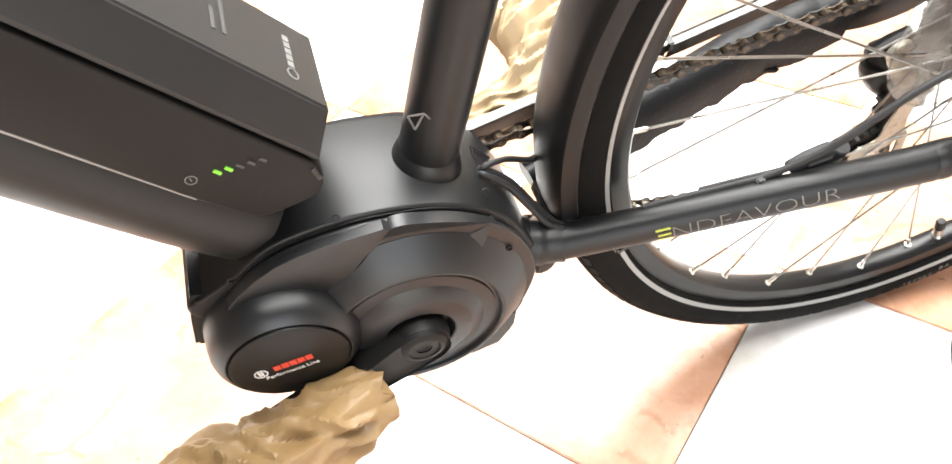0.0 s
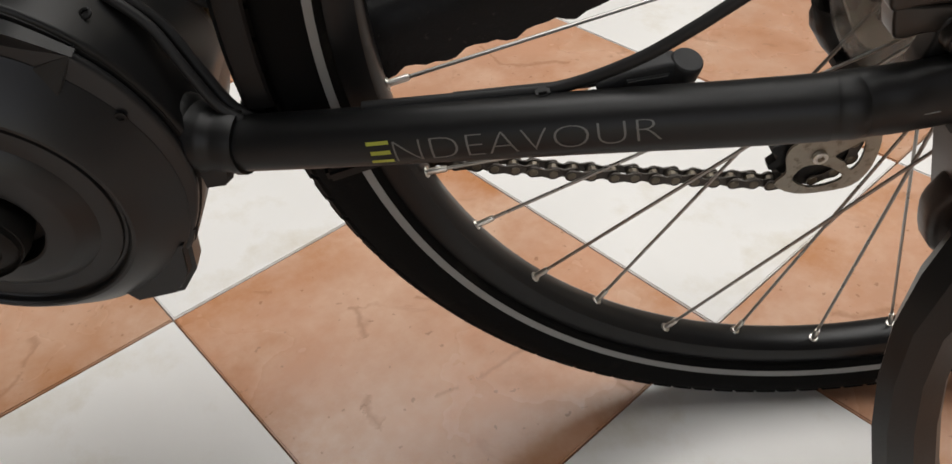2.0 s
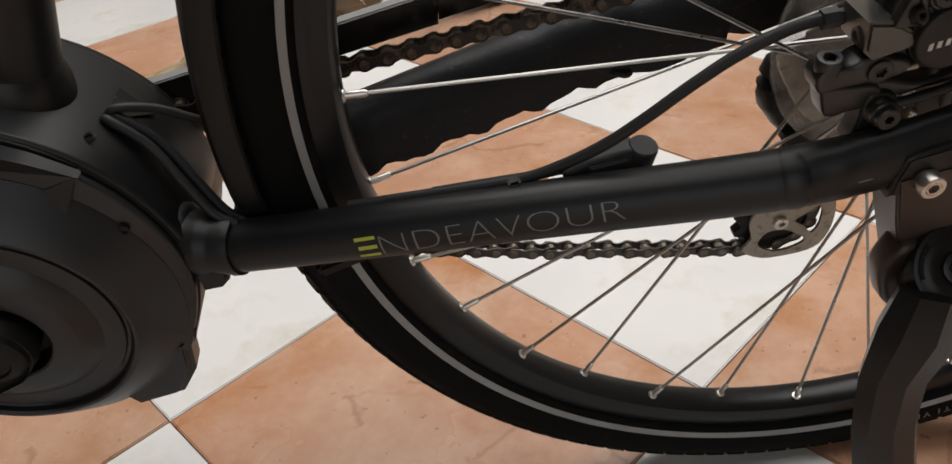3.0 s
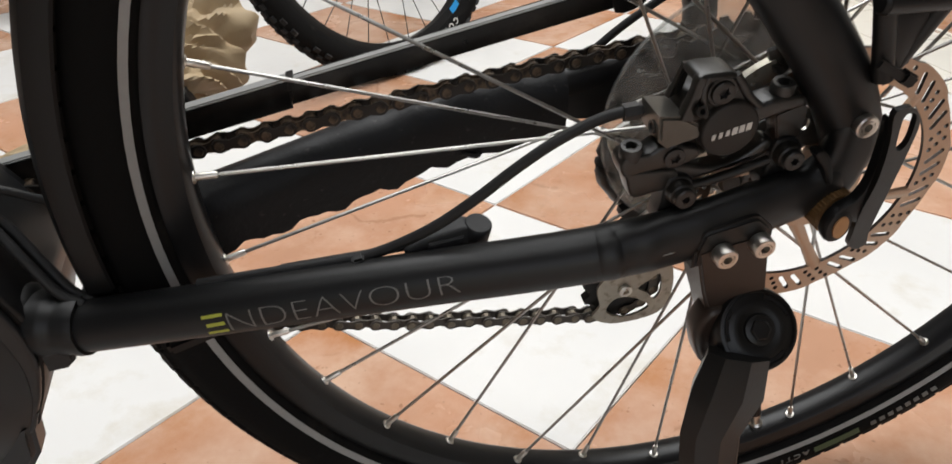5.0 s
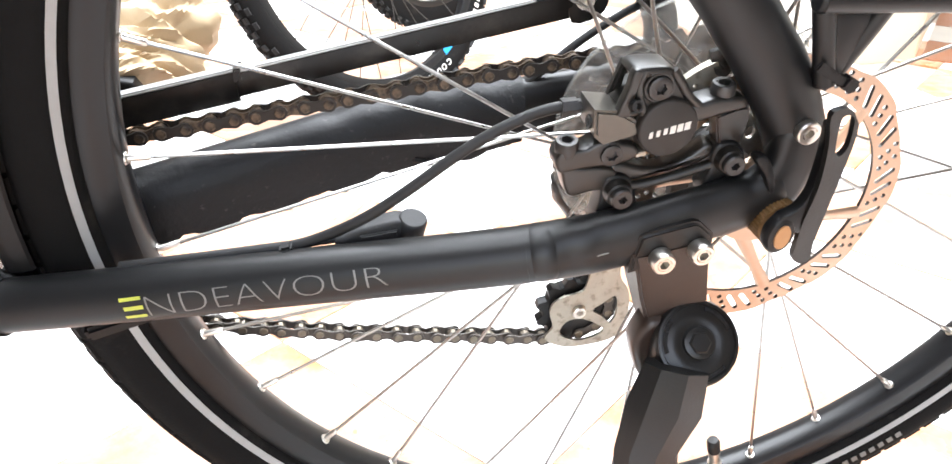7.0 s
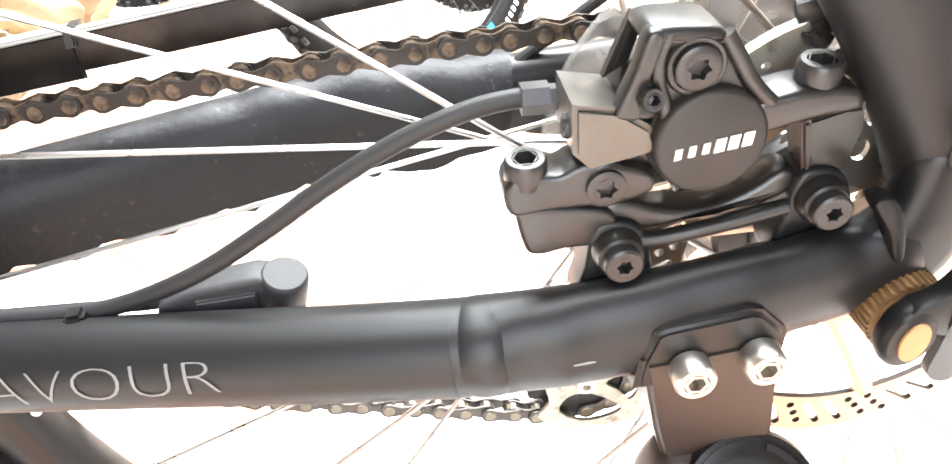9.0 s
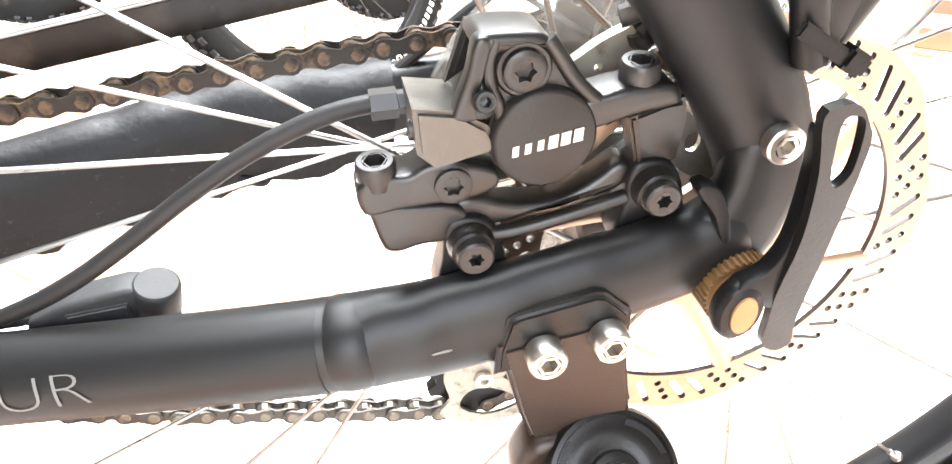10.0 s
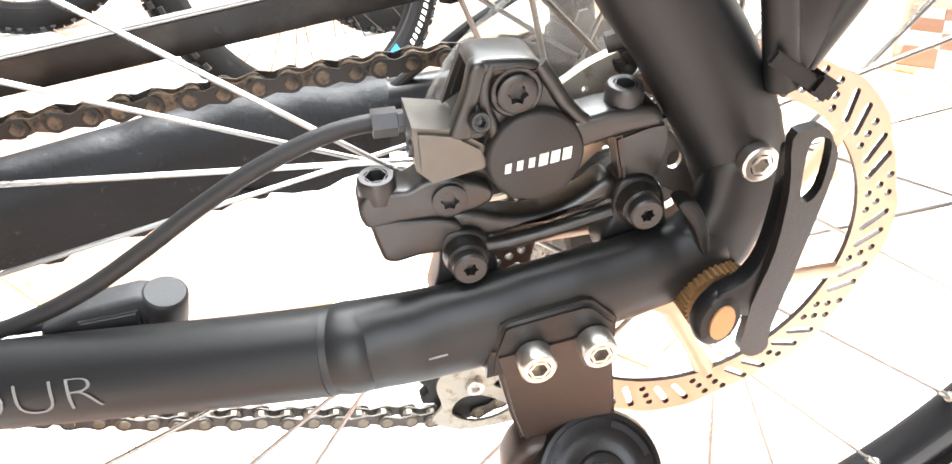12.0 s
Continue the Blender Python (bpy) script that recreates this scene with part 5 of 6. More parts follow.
for x, z in ((-0.0793, 0.3788), (-0.0302, 0.3928)):
    base = part("mount_post", prism(smooth_loop([(x - 0.0068, z + 0.0046), (x - 0.0040, z + 0.0074), (x + 0.0026, z + 0.0074), (x + 0.0074, z + 0.0030), (x + 0.0105, z - 0.0060), (x + 0.0125, z - 0.0170), (x - 0.0075, z - 0.0190), (x - 0.0072, z - 0.0060)], 3), -0.0812, -0.0700, 0.0016, seg=3), FRAME, dropout, angle=50)
    part("spacer", moved(lathe([(0.0064, 0.0030), (0.0064, -0.0016), (0.0060, -0.0022), (0.0058, -0.0042), (0.0052, -0.0048), (0.0001, -0.0048)], seg=36), Matrix.Translation((x, -0.0812, z))), CAST, base)
    socket_bolt(0.0049, 0.0036, pose(x, -0.0856, z), DARKBOLT, base, "mount_bolt", 0.46, 12, 24, True)
# hydraulic hose
hose = part("brake_hose", tube(curve_pts([(-0.0915, -0.0625, 0.4116), (-0.1020, -0.0624, 0.4112), (-0.1160, -0.0622, 0.4076), (-0.1340, -0.0620, 0.3985), (-0.1510, -0.0620, 0.3868), (-0.1680, -0.0616, 0.3732), (-0.1850, -0.0600, 0.3602), (-0.2030, -0.0565, 0.3488), (-0.2200, -0.0535, 0.3415), (-0.2450, -0.0490, 0.3360), (-0.30, -0.040, 0.3260)], 8), 0.0026, 14), HOSE, bike, "black rubber brake hose")
part("hose_ferrule", tube([(-0.0915, -0.0625, 0.4116), (-0.0962, -0.0625, 0.4113), (-0.0964, -0.0625, 0.4113), (-0.1032, -0.0625, 0.4107)], [0.0032, 0.0032, 0.0041, 0.0041], 6), DARKBOLT, hose, "black six-sided hose nut")
# speed sensor on the stay
sensor = part("speed_sensor", prism(smooth_loop([(-0.2010, 0.3440), (-0.1960, 0.3470), (-0.1900, 0.3500), (-0.1780, 0.3530), (-0.1700, 0.3535), (-0.1690, 0.3440), (-0.1740, 0.3395), (-0.1900, 0.3390), (-0.2000, 0.3405)], 2), -0.0575, -0.0470, 0.0018, seg=3), SENSOR, bike, "grey-black speed sensor with round end, lightened for sky sheen", angle=40)
part("sensor_rib", prism([(-0.1905, 0.3425), (-0.1900, 0.3475), (-0.1730, 0.3500), (-0.1725, 0.3445)], -0.0592, -0.0570, 0.0006), SENSOR, sensor)
part("sensor_head", moved(lathe([(0.0001, 0.0066), (0.0060, 0.0066), (0.0066, 0.0060), (0.0068, 0.0050), (0.0068, -0.0040), (0.0064, -0.0046), (0.0001, -0.0046)], seg=36, axis="z"), Matrix.Translation((-0.1660, -0.0530, 0.3472)) @ pose(0, 0, 0, 12, 8, 0)), SENSOR, sensor)
part("sensor_foot", moved(lathe([(0.0060, -0.0044), (0.0060, -0.0054), (0.0066, -0.0058), (0.0066, -0.0110), (0.0001, -0.0110)], seg=36, axis="z"), Matrix.Translation((-0.1660, -0.0530, 0.3472)) @ pose(0, 0, 0, 12, 8, 0)), SENSOR, sensor)
part("sensor_cable", tube(curve_pts([(-0.1990, -0.0520, 0.3430), (-0.2080, -0.0515, 0.3415), (-0.2250, -0.0480, 0.3380), (-0.2600, -0.0420, 0.3310)], 6), 0.0020, 10), HOSE, sensor)
part("hose_clip", block((0.006, 0.006, 0.004), pose(-0.2235, -0.0565, 0.3420, 0, -11, 0), 0.0012), PLASTIC, chainstay)
part("hose_tie", block((0.040, 0.012, 0.008), pose(-0.302, -0.040, 0.2960, 0, -11, 10), 0.002), PLASTIC, chainstay)

# ---- drive side: cassette guard, derailleur, chain, chainguard, neoprene wrap ----
guard_disc = bmesh.new()
lathe([(0.020, 0.0105), (0.050, 0.0105), (0.0785, 0.0125), (0.0790, 0.0138), (0.050, 0.0120), (0.020, 0.0120)], AX, 96, bm=guard_disc, closed=True)
lathe([(0.0785, 0.0118), (0.0797, 0.0118), (0.0800, 0.0128), (0.0797, 0.0142), (0.0785, 0.0140)], AX, 96, bm=guard_disc, closed=True)
part("spoke_guard", guard_disc, CLEAR, bike, "clear scuffed plastic spoke guard disc")
for k, (r, y) in enumerate(((0.0570, 0.019), (0.0510, 0.024), (0.0460, 0.0285), (0.0410, 0.033), (0.0360, 0.0375), (0.0320, 0.042), (0.0280, 0.0465))):
    n = round(2 * math.pi * r / 0.0127)
    bm = bmesh.new()
    ringp = []
    for i in range(n * 4):
        rr = r + (0.0030, 0.0030, -0.0020, -0.0020)[i % 4]
        a = 2 * math.pi * i / (n * 4)
        ringp.append((rr * math.cos(a), ZA + rr * math.sin(a)))
    part("sprocket", prism(ringp, y - 0.0009, y + 0.0009, 0), CHAIN_DARK, bike, smooth=False)

PU = Vector((-0.0448, 0.030, 0.2180))


def pulley(c, teeth=11, r=0.0245):
    pts = []
    for i in range(teeth * 4):
        rr = r + (0.0022, 0.0022, -0.0026, -0.0026)[i % 4]
        a = 2 * math.pi * i / (teeth * 4)
        pts.append((c.x + rr * math.cos(a), c.z + rr * math.sin(a)))
    return prism(pts, c.y - 0.0035, c.y + 0.0035, 0.0004)


cage_out = smooth_loop([(-0.0632, 0.2200), (-0.0622, 0.2285), (-0.0550, 0.2338), (-0.0430, 0.2375), (-0.0400, 0.2480), (-0.0330, 0.2830), (-0.0200, 0.2800), (-0.0190, 0.2500), (-0.0110, 0.2365), (-0.0078, 0.2200), (-0.0090, 0.2050), (-0.0150, 0.1945), (-0.0300, 0.1902), (-0.0500, 0.1898), (-0.0648, 0.1985), (-0.0600, 0.2080)], 3)
cage_low = smooth_loop([(-0.0508, 0.2125), (-0.0545, 0.2020), (-0.0420, 0.1948), (-0.0285, 0.1975), (-0.0235, 0.2036), (-0.0390, 0.2135)], 3)
cage_side = smooth_loop([(-0.0335, 0.2205), (-0.0274, 0.2260), (-0.0192, 0.2315), (-0.0165, 0.2170), (-0.0200, 0.2080), (-0.0265, 0.2150)], 3)
cage = part("derailleur_cage", plate(cage_out, [cage_low, cage_side], 0.0215, 0.0233), CAGE, bike, "scratched steel derailleur cage plate", smooth=False)
part("derailleur_cage_outer", plate([(x * 0.97 - 0.001, z) for x, z in cage_out], [cage_low], 0.0370, 0.0388), PLASTIC, bike, smooth=False)
part("guide_pulley", pulley(PU), PLASTIC, bike, "black toothed guide pulley")
part("guide_pulley", pulley(Vector((-0.0270, 0.030, 0.2780))), PLASTIC, bike, "black toothed guide pulley")
socket_bolt(0.0046, 0.0030, pose(-0.0436, 0.0216, 0.2212), BOLT, cage, "pulley_bolt", 0.5)
part("derailleur_body", tube(curve_pts([(-0.030, 0.045, 0.330), (-0.050, 0.048, 0.318), (-0.048, 0.046, 0.295), (-0.030, 0.040, 0.280)], 5), [0.011] * 5 + [0.014] * 5 + [0.012] * 5 + [0.009], 18), PLASTIC, bike, "black derailleur body")
part("derailleur_link", prism(smooth_loop([(-0.0680, 0.3380), (-0.0560, 0.3470), (-0.0400, 0.3380), (-0.0270, 0.3100), (-0.0300, 0.2930), (-0.0440, 0.2980), (-0.0580, 0.3180)], 3), 0.0250, 0.0310, 0.002), CAGE, bike, "grey derailleur link plate")

PITCH = 0.0127


def link_mesh(outer):
    """Side plates waisted in the middle, with pins or rollers."""
    bm = bmesh.new()
    h, w = (0.0043, 0.0012) if outer else (0.0045, 0.0010)
    y0 = 0.0040 if outer else 0.0024
    pts = []
    for cx, s in ((PITCH / 2, 1), (-PITCH / 2, -1)):
        for k in range(7):
            a = radians(-90 + 30 * k) if s > 0 else radians(90 + 30 * k)
            pts.append((cx + h * math.cos(a), h * math.sin(a)))
        pts.append((0, h * 0.62 * s))
    for s in (-1, 1):
        prism(pts, s * y0 - w / 2, s * y0 + w / 2, 0, bm)
    return bm


def pin_mesh(outer):
    bm = bmesh.new()
    for cx in (PITCH / 2, -PITCH / 2):
        if outer:
            lathe([(0.0001, -0.0051), (0.0024, -0.0050), (0.0029, -0.0046), (0.0029, 0.0045), (0.0001, 0.0050)], (cx, 0, 0), 10, bm)
        else:
            lathe([(0.0039, -0.0019), (0.0039, 0.0019)], (cx, 0, 0), 10, bm)
    return bm


def chain_run(parent, pts, plates, pins):
    path = curve_pts(pts, 40)
    acc, placed = 0.0, 0
    for a, b in zip(path, path[1:]):
        acc += (b - a).length
        while acc > PITCH * (placed + 0.5):
            d = (b - a).normalized()
            m = Matrix.Translation(b) @ pose(0, 0, 0, 0, -math.degrees(math.atan2(d.z, d.x)) + 2.0 * math.sin(placed * 2.3), 0)
            kind = placed % 2
            share("chain_link", plates[kind], m, parent)
            share("chain_pin", pins[kind], m, parent)
            placed += 1


def chain_set(outer_mat, inner_mat, pin_mat):
    out = []
    for fn in (link_mesh, pin_mesh):
        pair = []
        for outer in (True, False):
            ob = part("chain_link" if fn is link_mesh else "chain_pin", fn(outer), pin_mat if fn is pin_mesh else outer_mat if outer else inner_mat, None)
            pair.append(ob)
        out.append(pair)
    return out


chain = part("chain", tube([(-0.4715, 0.040, 0.3150), (-0.4715, 0.040, 0.3151)], 0.0005, 6), CHAIN_DARK, bike, "oily bicycle chain with brown inner plates")
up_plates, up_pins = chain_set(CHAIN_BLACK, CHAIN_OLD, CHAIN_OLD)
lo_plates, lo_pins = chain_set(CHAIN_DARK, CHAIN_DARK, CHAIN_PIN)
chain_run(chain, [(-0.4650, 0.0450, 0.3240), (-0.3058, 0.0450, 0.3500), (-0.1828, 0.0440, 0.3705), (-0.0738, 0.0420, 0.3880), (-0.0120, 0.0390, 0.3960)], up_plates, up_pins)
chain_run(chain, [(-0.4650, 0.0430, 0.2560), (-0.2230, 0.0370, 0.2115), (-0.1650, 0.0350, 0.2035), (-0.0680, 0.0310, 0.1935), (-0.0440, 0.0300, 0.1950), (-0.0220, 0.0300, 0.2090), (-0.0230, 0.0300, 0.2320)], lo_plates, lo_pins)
for ob in (*up_plates, *up_pins, *lo_plates, *lo_pins):
    bpy.data.objects.remove(ob)
_ringp = []
for i in range(64):
    r = 0.0335 if i % 4 < 2 else 0.0295
    _ringp.append((BB.x + r * math.cos(2 * math.pi * i / 64), BB.z + r * math.sin(2 * math.pi * i / 64)))
part("chainring", prism(_ringp, 0.043, 0.0455, 0), CAGE, bike, smooth=False)

# chainguard: a channel with a bright top
g0, g1 = Vector((-0.470, 0.0, 0.3340)), Vector((-0.0640, 0.0, 0.4270))
gd = (g1 - g0).normalized()


def guard_bar(y0, y1, top, low, s0=0.0, s1=1.0):
    a, b = g0 + (g1 - g0) * s0, g0 + (g1 - g0) * s1
    return prism([(a.x, a.z + low), (b.x, b.z + low), (b.x, b.z + top), (a.x, a.z + top)], y0, y1, 0.0008)


def guard_wall(y0, y1, s0, s1, low):
    """The wall facing the wheel, raked outwards towards its foot."""
    bm = guard_bar(y0, y1, -0.0010, low, s0, s1)
    for v in bm.verts:
        v.co.y += 0.30 * (g0.z + (v.co.x - g0.x) * gd.z / gd.x - v.co.z)
    return bm


guard = part("chainguard", guard_wall(0.0490, 0.0510, 0.0, 0.550, -0.0212), GUARD_IN, bike, "black chainguard channel with a bright upper edge")
part("guard_wall", guard_wall(0.0470, 0.0490, 0.5505, 1.0, -0.0172), GUARD_IN, guard)
part("guard_top", guard_bar(0.0490, 0.0570, 0.0006, -0.0012, 0.0, 0.550), GUARD_TOP, guard, "bright metal upper edge")
part("guard_top", guard_bar(0.0470, 0.0530, 0.0002, -0.0014, 0.5505, 0.945), GUARD_TOP, guard, "bright metal upper edge")
part("guard_outer", guard_bar(0.0550, 0.0570, -0.0012, -0.0150), GUARD_IN, guard)
part("guard_sleeve", guard_bar(0.0466, 0.0580, 0.0010, -0.0060, 0.546, 0.556), GUARD_IN, guard)
part("guard_tab", prism(smooth_loop([(-0.0660, 0.4270), (-0.0500, 0.4310), (-0.0440, 0.4230), (-0.0480, 0.4120), (-0.0640, 0.4080)], 3), 0.0500, 0.0520, 0.0003), GUARD_IN, guard)
socket_bolt(0.0052, 0.0040, pose(-0.0586, 0.0500, 0.4215), BOLT, guard, "guard_bolt", 0.5)
part("guard_stay", prism(smooth_loop([(-0.0620, 0.4180), (-0.0520, 0.4200), (-0.0300, 0.4530), (-0.0360, 0.4570)], 3), 0.0530, 0.0550, 0.0003), BOLT, guard, "silver slotted guard stay")

# neoprene wrap on the drive-side chainstay
bm = bmesh.new()
rows = []
for k in range(49):
    t = k / 48
    x = -0.345 + t * (0.345 - 0.082)
    s = (x + 0.356) / (0.356 - 0.118)
    late = max(0.0, x + 0.150)
    cx = Vector((x, 0.0342 + s * 0.0498 - late * 0.160, 0.3037 + s * 0.0463 - late * 0.132))
    top = 0.0165 + 0.0012 * math.sin(k * 1.1) * (1 if t > 0.55 else 0.3)
    flap = 0.0265 + 0.002 * min(1.0, t / 0.6) - 0.009 * max(0.0, (t - 0.88) / 0.12) + (0.0022 * math.sin(k * 0.95) + 0.0012 * math.sin(k * 2.1)) * (1 if t < 0.75 else 0.4)
    sec = [(0.0, top), (-0.009, top * 0.86), (-0.0160, top * 0.45), (-0.0185, -0.004), (-0.0178, -flap * 0.55), (-0.0165, -flap), (-0.0130, -flap), (-0.0125, -flap * 0.6), (0.002, -0.0165), (0.012, -0.010), (0.0165, 0.002), (0.011, 0.0125)]
    rows.append([bm.verts.new(cx + Vector((0, y, z))) for y, z in sec])
for a, b in zip(rows, rows[1:]):
    for k in range(len(a)):
        bm.faces.new((a[k], a[(k + 1) % len(a)], b[(k + 1) % len(a)], b[k]))
bm.faces.new(rows[0])
bm.faces.new(rows[-1][::-1])
wrap = part("chainstay_wrap", bm, NEOPRENE, bike, "black neoprene chainstay protector with a wavy edge", angle=50)
part("chainstay_end", tube(curve_pts([(-0.130, 0.0768, 0.3480), (-0.090, 0.0785, 0.3510), (-0.055, 0.0800, 0.3560), (-0.010, 0.0800, 0.3640)], 5), 0.0112, 24), RIM, bike, "gloss black end of the drive-side stay")
part("dropout_plate", prism(smooth_loop([(-0.0900, 0.3480), (-0.0700, 0.3520), (-0.0300, 0.3620), (0.0050, 0.3720), (0.0120, 0.3560), (-0.0100, 0.3380), (-0.0450, 0.3300), (-0.0800, 0.3320)], 3), 0.0690, 0.0750, 0.0015), FRAME, bike)
part("wrap_hook", tube(curve_pts([(-0.150, 0.0610, 0.3200), (-0.1410, 0.0600, 0.3175), (-0.1385, 0.0600, 0.3195)], 3), 0.0022, 8), NEOPRENE, wrap)
part("derailleur_cable", tube(curve_pts([(-0.090, 0.076, 0.352), (-0.0669, 0.0770, 0.3710), (-0.0414, 0.0760, 0.3925), (-0.0083, 0.0790, 0.4100), (0.030, 0.082, 0.4150), (0.045, 0.080, 0.39), (0.030, 0.070, 0.345), (0.0, 0.055, 0.325)], 7), 0.0026, 10), HOSE, bike, "black derailleur cable loop")

# rear rack struts
rack = part("rear_rack", tube(curve_pts([(0.0, -0.0880, 0.4300), (-0.0060, -0.0885, 0.4480), (-0.0127, -0.0890, 0.4680), (-0.0150, -0.0890, 0.4850), (-0.0180, -0.0880, 0.5400)], 5), [0.0046] * 10 + [0.0044] * 11, 16, up=(1, 0, 0)), FRAME, bike, "matt black pannier rack struts")
part("rack_tube", tube(curve_pts([(-0.0165, -0.0935, 0.4665), (0.0300, -0.0935, 0.4668), (0.0600, -0.0930, 0.4665), (0.0800, -0.0920, 0.4690), (0.0980, -0.0910, 0.4800), (0.1250, -0.0900, 0.5200)], 6), 0.0052, 16), FRAME, rack)
part("rack_tube", tube([(0.0040, -0.0840, 0.4290), (0.0125, -0.0855, 0.4500), (0.0240, -0.0880, 0.4800), (0.0480, -0.0870, 0.5400)], [0.0040, 0.0046, 0.0050, 0.0050], 16, up=(1, 0, 0)), FRAME, rack)
part("rack_foot", prism(smooth_loop([(-0.0050, 0.4350), (0.0015, 0.4265), (0.0060, 0.4340), (0.0098, 0.4480), (0.0110, 0.4590), (0.0020, 0.4600), (-0.0120, 0.4600)], 2), -0.0890, -0.0850, 0.001), FRAME, rack)
part("rack_gusset", prism(smooth_loop([(-0.0125, 0.4700), (0.0010, 0.4700), (-0.0075, 0.4740), (-0.0110, 0.4830), (-0.0135, 0.4830)], 2), -0.0920, -0.0860, 0.001), FRAME, rack)
part("rack_gusset", prism(smooth_loop([(0.0120, 0.4700), (0.0330, 0.4700), (0.0300, 0.4735), (0.0285, 0.4790), (0.0230, 0.4790), (0.0185, 0.4735)], 2), -0.0915, -0.0860, 0.001), FRAME, rack)
part("tube_end", lathe([(0.0001, -0.0186), (0.0040, -0.0186), (0.0047, -0.0178), (0.0050, -0.0160)], (0, -0.0935, 0.4665), 20, axis="x"), PLASTIC, rack, "black plastic tube end")
tie = part("cable_tie", block((0.0075, 0.0060, 0.0060), pose(0.0075, -0.0930, 0.4320, 0, 28, 0), 0.001), PLASTIC, rack, "black cable tie")
part("tie_band", block((0.0170, 0.0020, 0.0042), pose(-0.0020, -0.0940, 0.4365, 0, 28, 0), 0.0006), PLASTIC, tie)
# maker bars on the tyre wall
def wall_bars(name, mat, mid, count, step, r, size, label):
    first = None
    for k in range(count):
        m = Matrix.Translation(AX) @ pose(0, 0, 0, 0, -(mid + (k - (count - 1) / 2) * step), 0) @ pose(r, -0.0223, 0)
        if first is None:
            first = part(name, block((size, 0.0004, size * 0.8), None, 0), mat, tyre, label, smooth=False)
            first.matrix_local = m
        else:
            share(name, first, m, tyre)


wall_bars("maker_mark", TYRE_PRINT, -math.degrees(math.atan2(0.2602, 0.190)), 8, 1.30, 0.3292, 0.0056, "dim grey bar")
wall_bars("printed_line", DIM_PRINT, -79.5, 6, 1.0, 0.3335, 0.0040, "")
for k, ch in enumerate("ACTIVE"):
    m = Matrix.Translation(AX) @ pose(0, 0, 0, 0, 68.6 + 1.3 * k, 0) @ pose(0.3262, -0.0219, 0.0030, 0, 90, 0)
    lettering("sidewall_letter", ch, 0.0088, m, TYRE_PRINT, tyre, "grey sidewall letter", depth=0.0003, thin=0.0001)
part("green_stripe", lathe([(0.3265, -0.02150), (0.3262, -0.02185), (0.3325, -0.02265), (0.3326, -0.0222)], AX, 12, start=-67.3, end=-60.6, closed=True), GREEN_PRINT, tyre, "dull green sidewall stripe")

# ---- other bicycles' wheels standing behind ----
KNOB = material("worn_tread_rubber", (0.012, 0.012, 0.0125), 0.7, spec=0.25, vary=0.3, scale=60, bump=0.2, bump_scale=500, stain=(0.16, 0.155, 0.145), stain_at=(0.60, 0.78), stain_scale=45)


def arc_text(text, radius, start, step, size, offset, mat, parent, label):
    """Letters set round a wheel's side, reading clockwise with their heads outwards."""
    for k, ch in enumerate(text):
        a = start - step * k
        m = pose(0, 0, 0, 0, -a, 0) @ pose(radius, offset, 0.0055, 0, 90, 0)
        lettering("sidewall_letter", ch, size, m, mat, parent, label, depth=0.0004, thin=0.0005)


